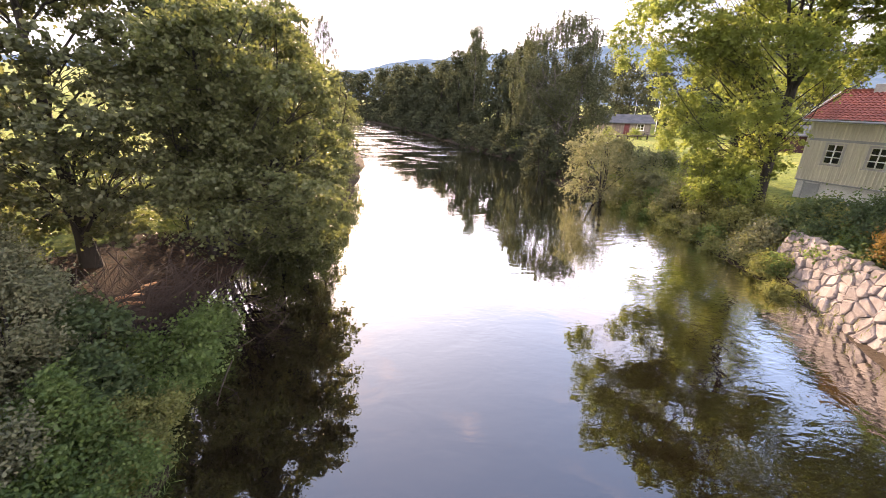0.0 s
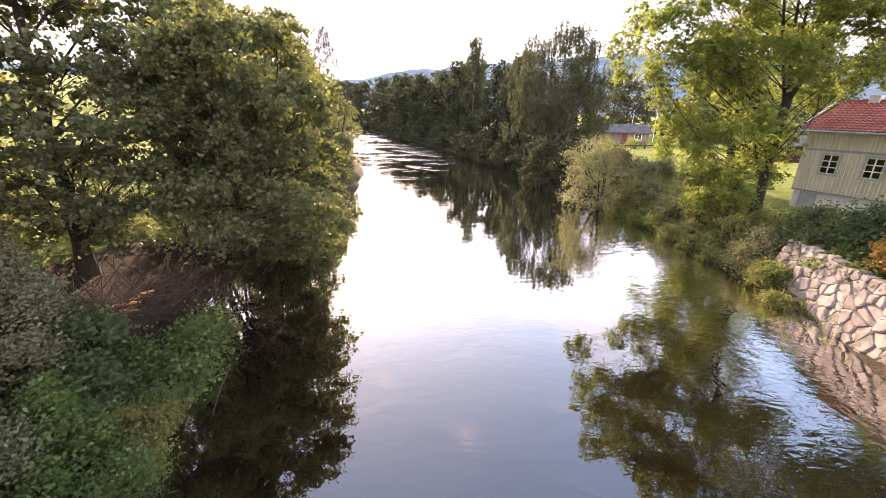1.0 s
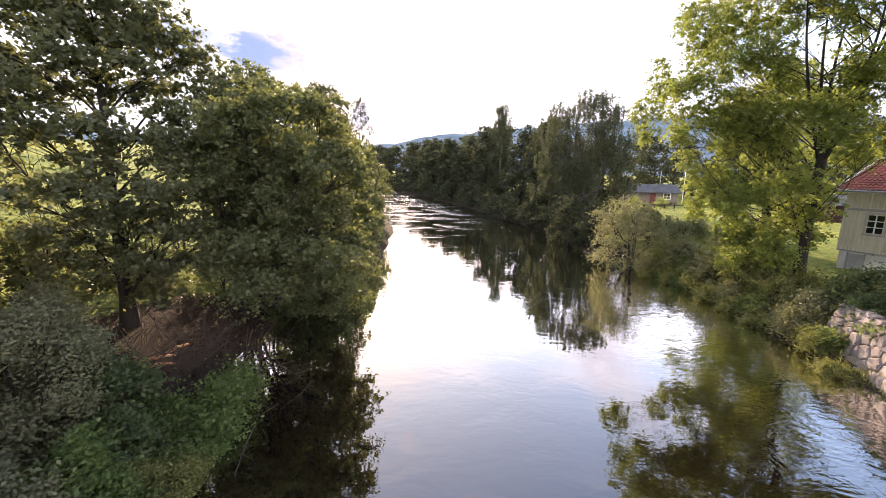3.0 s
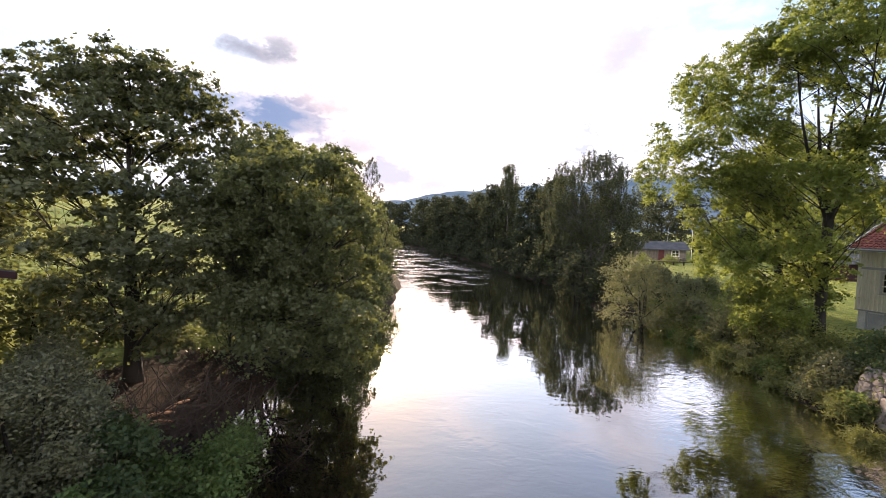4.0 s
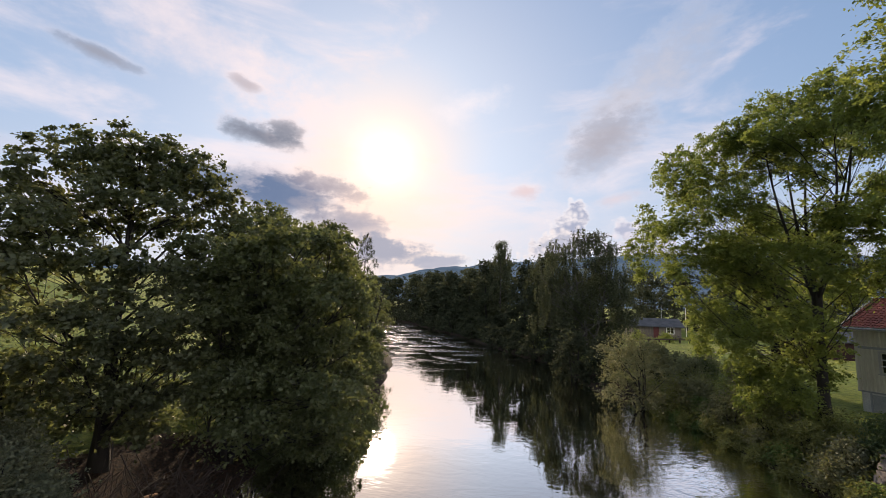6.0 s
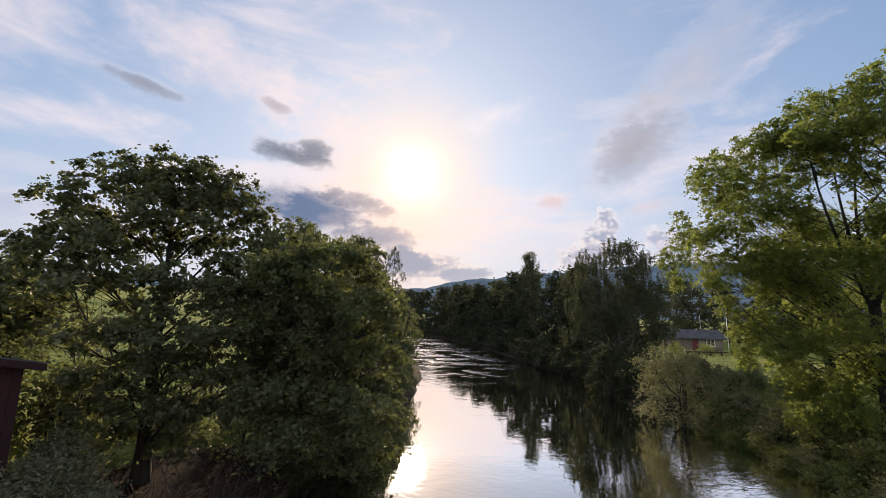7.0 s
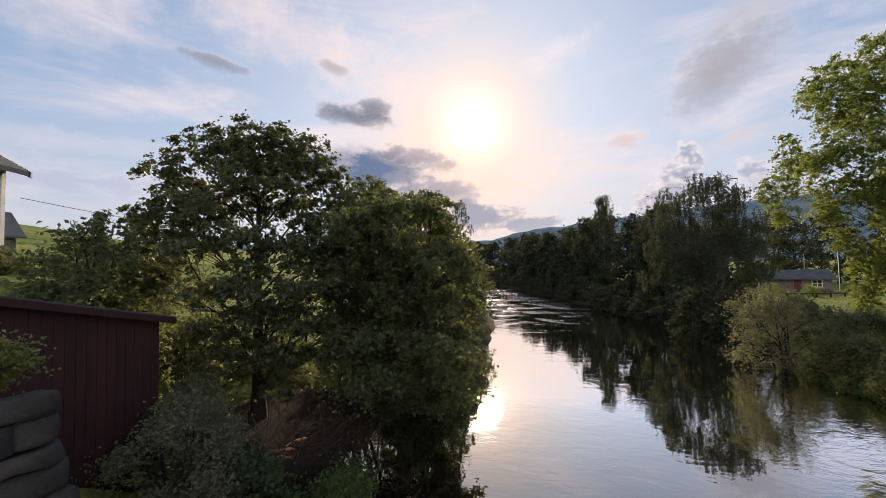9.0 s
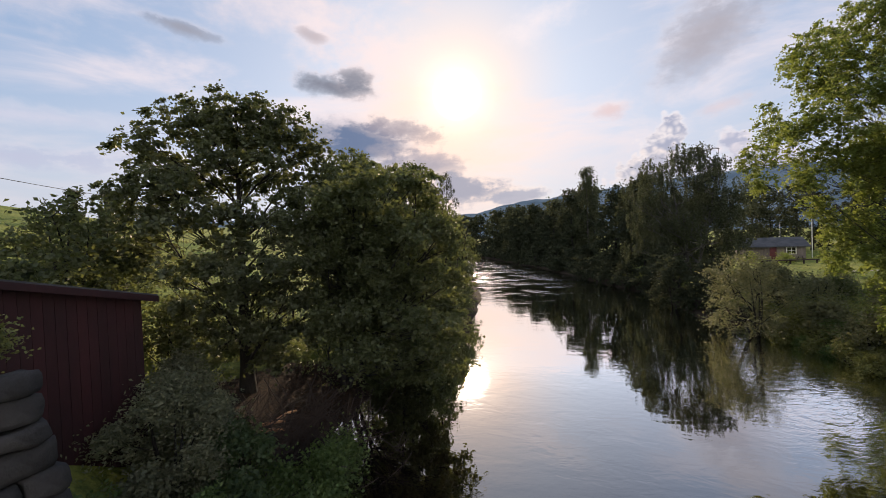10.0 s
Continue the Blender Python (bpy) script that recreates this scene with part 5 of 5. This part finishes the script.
# the small garage past the end of the house
garage = holder("garage", Matrix.Translation((40.6, 52.2, ground_z(40.6, 52.2))) @ Matrix.Rotation(radians(-30), 4, "Z"), "small dark red garage with a red door behind the house", "garage")
box_part("wall", (0, 0, -0.3), (4.2, 0.12, 2.1), RED, garage)
box_part("wall", (0, 4.88, -0.3), (4.2, 5.0, 2.1), RED, garage)
gable_wall("gable", 0, 0.12, 0.12, 4.88, -0.3, 2.1, 3.0, RED, garage)
gable_wall("gable", 4.08, 0.12, 0.12, 4.88, -0.3, 2.1, 3.0, RED, garage)
for y0 in (-0.4, 5.4):
    verts = [(x, y, z + dz) for dz in (0, 0.12) for (y, z) in ((y0, 1.95), (2.5, 3.05)) for x in (-0.4, 4.6)]
    attach(new("roof", mesh_from("roof", verts, [(0, 2, 3, 1), (4, 5, 7, 6), (0, 1, 5, 4), (2, 6, 7, 3), (0, 4, 6, 2), (1, 3, 7, 5)], FELT)), garage)
box_part("garage_door", (2.5, -0.05, 0.0), (3.6, -0.003, 1.7), RED, garage)

# a low log rail, a picnic table and a gravel drive beyond the lawn
rail = holder("log_rail", Matrix.Translation((30.4, 67.5, ground_z(30.4, 67.5))) @ Matrix.Rotation(radians(14), 4, "Z"), "low dark log rail along the lawn below the cabin", "rail")
for k in range(5):
    box_part("post", (-3.6 + k * 1.8 - 0.08, -0.08, -0.2), (-3.6 + k * 1.8 + 0.08, 0.08, 0.52), TWIG, rail, "", 0.02)
t_ = Tubes()
t_.add(curve_line((-3.9, 0, 0.6), (3.9, 0, 0.6), np.random.default_rng(3), 7, 0.004), [0.1, 0.1, 0.095, 0.1, 0.095, 0.09, 0.09], 8)
attach(new("log", t_.mesh("log", TWIG)), rail)
table = holder("picnic_table", Matrix.Translation((33.0, 71.6, ground_z(33.0, 71.6))) @ Matrix.Rotation(radians(20), 4, "Z"), "dark wooden picnic table with two benches on the lawn", "table")
for k in range(4):
    box_part("tabletop_plank", (-0.9, -0.37 + k * 0.19, 0.72), (0.9, -0.20 + k * 0.19, 0.76), TWIG, table)
for s in (-1, 1):
    box_part("bench", (-0.9, s * 0.72 - 0.14, 0.42), (0.9, s * 0.72 + 0.14, 0.46), TWIG, table)
    box_part("crossbeam", (s * 0.62 - 0.04, -0.82, 0.36), (s * 0.62 + 0.04, 0.82, 0.415), TWIG, table)
    for e in (-1, 1):
        t_ = Tubes()
        t_.add([(s * 0.66, e * 0.6, -0.05), (s * 0.66, e * 0.22, 0.72)], [0.05, 0.05], 6)
        attach(new("leg", t_.mesh("leg", TWIG)), table)
gx = np.linspace(30.0, 60.0, 36)
gy = 55.5 + 0.06 * (gx - 30) + 1.2 * np.sin(gx * 0.12)
verts = [(a, b + e, ground_z(a, b + e) + 0.05) for a, b in zip(gx, gy) for e in (-1.0, 0.0, 1.0)]
faces = [(3 * k + j, 3 * k + 3 + j, 3 * k + 4 + j, 3 * k + 1 + j) for k in range(35) for j in range(2)]
tagged(new("gravel_drive", mesh_from("gravel_drive", verts, faces, GRAVEL, True)), "pale gravel drive crossing the lawn", "drive", kind="structure")
pole = holder("flagpole", Matrix.Translation((38.2, 78.2, ground_z(38.2, 78.2))), "slim white flagpole on the lawn", "flagpole")
t_ = Tubes()
t_.add([(0, 0, 0), (0, 0, 4), (0.02, 0, 8.4)], [0.06, 0.05, 0.03], 10)
attach(new("shaft", t_.mesh("shaft", WHITE)), pole)
bm = bmesh.new()
bmesh.ops.create_uvsphere(bm, u_segments=10, v_segments=6, radius=0.09, matrix=Matrix.Translation((0.02, 0, 8.46)))
part("finial", bm, WHITE, pole, smooth=True)
pole = holder("mast", Matrix.Translation((35.6, 82.0, ground_z(35.6, 82.0))), "thin grey pole behind the cabin", "pole")
t_ = Tubes()
t_.add([(0, 0, 0), (0, 0, 6.0)], [0.05, 0.03], 8)
attach(new("shaft", t_.mesh("shaft", METAL)), pole)

# the red shed on the left bank: its long side faces the river
shed = holder("shed", Matrix.Translation((-10.45, 4.3, 2.72)) @ Matrix.Rotation(radians(90), 4, "Z"), "dark red board shed with a single-pitch roof", "shed")
SL, SD = 3.45, 3.0
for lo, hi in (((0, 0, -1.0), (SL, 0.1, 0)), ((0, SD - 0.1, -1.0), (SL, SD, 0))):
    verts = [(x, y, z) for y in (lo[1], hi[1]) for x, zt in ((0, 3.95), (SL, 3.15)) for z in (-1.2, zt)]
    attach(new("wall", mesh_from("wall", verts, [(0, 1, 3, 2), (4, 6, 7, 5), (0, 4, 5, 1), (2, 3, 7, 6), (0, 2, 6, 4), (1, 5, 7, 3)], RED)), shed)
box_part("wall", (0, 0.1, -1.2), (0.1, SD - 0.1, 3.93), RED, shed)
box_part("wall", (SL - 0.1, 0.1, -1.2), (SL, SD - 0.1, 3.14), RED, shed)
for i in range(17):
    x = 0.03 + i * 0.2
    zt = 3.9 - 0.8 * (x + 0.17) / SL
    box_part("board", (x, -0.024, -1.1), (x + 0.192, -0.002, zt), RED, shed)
verts = [(x, y, z + dz) for dz in (0, 0.06) for y in (-0.28, SD + 0.2) for x, z in ((-0.25, 4.03), (SL + 0.22, 3.12))]
attach(new("roof", mesh_from("roof", verts, [(0, 2, 3, 1), (4, 5, 7, 6), (0, 1, 5, 4), (2, 6, 7, 3), (0, 4, 6, 2), (1, 3, 7, 5)], FELT)), shed)
verts = [(x, y, z + dz) for dz in (-0.13, 0.02) for y in (-0.31, -0.282) for x, z in ((-0.25, 4.03), (SL + 0.22, 3.12))]
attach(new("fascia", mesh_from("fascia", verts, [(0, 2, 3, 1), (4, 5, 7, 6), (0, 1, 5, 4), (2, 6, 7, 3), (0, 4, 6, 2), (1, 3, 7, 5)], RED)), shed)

# the bridge on which the camera stands
bridge = holder("bridge", Matrix(), "plain concrete road bridge over the river", "bridge", kind="structure")
box_part("deck", (-13.0, -7.2, 4.75), (16.0, -0.62, 5.3), CONCRETE, bridge, bevel=0.03)
box_part("kerb", (-13.0, -0.95, 5.3), (16.0, -0.62, 5.5), CONCRETE, bridge, bevel=0.02)

# the stone abutment of the bridge, beside the shed
def abutment():
    """Rough coursed blocks with a sloping end, in front of a dark core."""
    rng = np.random.default_rng(402)
    wall = holder("abutment", Matrix(), "weathered grey stone abutment of the bridge", "wall", kind="structure")
    x, y_top, z_top, flare = -7.0, 3.75, 5.5, 0.16
    z = -0.2
    bm = bmesh.new()
    lo = [bm.verts.new(v) for v in ((x - 1.7, -3.0, -0.3), (x - 0.12, -3.0, -0.3), (x - 0.12, y_top + flare * 5.6 - 0.2, -0.3), (x - 1.7, y_top + flare * 5.6 - 0.2, -0.3))]
    hi = [bm.verts.new(v) for v in ((x - 1.9, -3.0, z_top - 0.12), (x - 0.32, -3.0, z_top - 0.12), (x - 0.32, y_top - 0.2, z_top - 0.12), (x - 1.9, y_top - 0.2, z_top - 0.12))]
    bm.faces.new(lo[::-1])
    bm.faces.new(hi)
    for k in range(4):
        bm.faces.new((lo[k], lo[(k + 1) % 4], hi[(k + 1) % 4], hi[k]))
    part("core", bm, MORTAR, wall)
    while z < z_top - 0.2:
        tall = min(rng.uniform(0.24, 0.42), z_top - z)
        if z_top - z - tall < 0.25:
            tall = z_top - z
        mid = z + tall / 2
        y = y_top + flare * (z_top - mid) + rng.uniform(-0.05, 0.05)
        face = x + 0.03 * (z_top - mid)
        while y > -3.0:
            long = rng.uniform(0.35, 1.0)
            bm = box_bm((-0.25 - 0.25 * rng.random(), -long / 2 + 0.012, -tall / 2 + 0.012), (0.0, long / 2 - 0.012, tall / 2 - 0.012))
            bmesh.ops.subdivide_edges(bm, edges=bm.edges[:], cuts=3, use_grid_fill=True)
            for v in bm.verts:
                r = Vector((v.co.x / 0.3 * 0.5, v.co.y / long, v.co.z / tall))
                pull = 1 - 0.10 * max(0.0, abs(r.y) + abs(r.z) - 0.62)
                v.co = Vector((v.co.x * pull - 0.035 * (abs(r.y) > 0.4) - 0.035 * (abs(r.z) > 0.4), v.co.y * pull, v.co.z * pull)) + noise.noise_vector((v.co + Vector((0, y, z))) * 3.5) * 0.05 + noise.noise_vector((v.co + Vector((0, y, z))) * 11.0) * 0.022
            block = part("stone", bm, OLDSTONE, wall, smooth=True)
            block.location = (face + rng.uniform(-0.03, 0.03), y - long / 2, mid)
            y -= long
        z += tall


abutment()

# the white house up on the left slope
hx, hy = -18.0, 8.2
left_house = holder("house", Matrix.Translation((hx, hy, 7.7)) @ Matrix.Rotation(radians(115), 4, "Z"), "white board-clad house with deep eaves on the slope", "house")
box_part("foundation", (0.05 - 6, 0.05, -3.0), (-0.05, 6.95, 0.3), PLASTER, left_house)
box_part("wall", (-6, 0, 0.3), (0, 0.2, 2.9), WHITE, left_house)
box_part("wall", (-6, 6.8, 0.3), (0, 7.0, 2.9), WHITE, left_house)
gable_wall("gable", -0.2, 0.2, 0.2, 6.8, 0.3, 2.9, 4.9, WHITE, left_house)
gable_wall("gable", -6.0, 0.2, 0.2, 6.8, 0.3, 2.9, 4.9, WHITE, left_house)
box_part("corner_board", (-0.1, -0.04, 0.3), (0.04, 0.12, 2.86), WHITE, left_house)
for y0 in (-0.5, 7.5):
    verts = [(x, y, z + dz) for dz in (0, 0.16) for (y, z) in ((y0, 2.62), (3.5, 5.05)) for x in (-6.4, 0.36)]
    attach(new("roof", mesh_from("roof", verts, [(0, 2, 3, 1), (4, 5, 7, 6), (0, 1, 5, 4), (2, 6, 7, 3), (0, 4, 6, 2), (1, 3, 7, 5)], FELT)), left_house)
    verts = [(x, y, z + dz) for dz in (-0.06, 0.17) for (y, z) in ((y0 - 0.02, 2.62), (3.5, 5.05)) for x in (0.363, 0.41)]
    attach(new("bargeboard", mesh_from("bargeboard", verts, [(0, 2, 3, 1), (4, 5, 7, 6), (0, 1, 5, 4), (2, 6, 7, 3), (0, 4, 6, 2), (1, 3, 7, 5)], WHITE)), left_house)

barn = holder("barn", Matrix.Translation((-39.0, 14.4, 7.4)) @ Matrix.Rotation(radians(80), 4, "Z"), "grey-roofed outbuilding on the slope", "barn")
box_part("wall", (-4, 0, -2.0), (4, 5.0, 2.4), BROWN, barn)
for y0 in (-0.5, 5.5):
    verts = [(x, y, z + dz) for dz in (0, 0.12) for (y, z) in ((y0, 2.2), (2.5, 4.2)) for x in (-4.4, 4.4)]
    attach(new("roof", mesh_from("roof", verts, [(0, 2, 3, 1), (4, 5, 7, 6), (0, 1, 5, 4), (2, 6, 7, 3), (0, 4, 6, 2), (1, 3, 7, 5)], FELT)), barn)
t_ = Tubes()
t_.add(curve_line((-17.9, 8.6, 9.6), (-30.0, 26.0, 11.2), np.random.default_rng(1), 10, 0.0, -0.35), [0.012] * 10, 5)
tagged(new("cable", t_.mesh("cable", DARK)), "thin overhead cable running from the white house", "cable")


# ---- dead branches and logs on the left bank ----
def brush_pile():
    rng = np.random.default_rng(500)
    cx, cy = -8.7, 11.6
    pile = holder("brush_pile", Matrix.Translation((cx, cy, ground_z(cx, cy))), "heap of dead brown branches on the bank", "brush pile")
    kinds = []
    for k in range(16):
        t = Tubes()
        reach = rng.uniform(1.2, 2.8)
        line = curve_line((-reach / 2, 0, 0), (reach / 2, 0, 0), rng, 7, 0.06)
        r = rng.uniform(0.007, 0.022)
        t.add(line, np.linspace(r, r * 0.25, 7), 5)
        for j in (1, 2, 3, 4, 5):
            side = np.array([0.34 * reach * rng.uniform(0.5, 1), rng.uniform(-0.45, 0.45), rng.uniform(-0.35, 0.35)])
            t.add(curve_line(line[j], line[j] + side, rng, 4, 0.1), np.linspace(r * 0.45, r * 0.12, 4), 4)
        kinds.append(t.mesh("branch", TWIG))
    for i in range(300):
        x, y = rng.normal() * 1.25, rng.normal() * 1.35
        if i % 3 == 0:
            x, y = 0.5 + rng.normal() * 0.4, -0.9 + rng.normal() * 0.8
        heap = 1.6 * math.exp(-(x * x / 3.6 + y * y / 4.0))
        z = max(0.0, ground_z(cx + x, cy + y)) - ground_z(cx, cy) + 0.06 + heap * rng.random()
        ob = attach(new("branch", kinds[i % 16]), pile)
        ob.matrix_basis = pose(x, y, z, rng.uniform(0, 360), 14 + rng.normal() * 24, -75 + rng.normal() * 45)
    for x, y, a, ln in ((-1.3, -0.6, 0.4, 0.9), (-0.9, -0.9, 0.15, 0.8), (-1.0, 0.0, 1.1, 0.7)):
        t = Tubes()
        d = np.array([math.cos(a), math.sin(a), 0.12])
        p = np.array([x, y, 0.95])
        t.add([p, p + d * ln * 0.5 + (0, 0, 0.05), p + d * ln], [0.05, 0.055, 0.03], 6)
        tagged(attach(new("split_log", t.mesh("split_log", FRESHWOOD)), pile), "freshly split orange wood")


brush_pile()
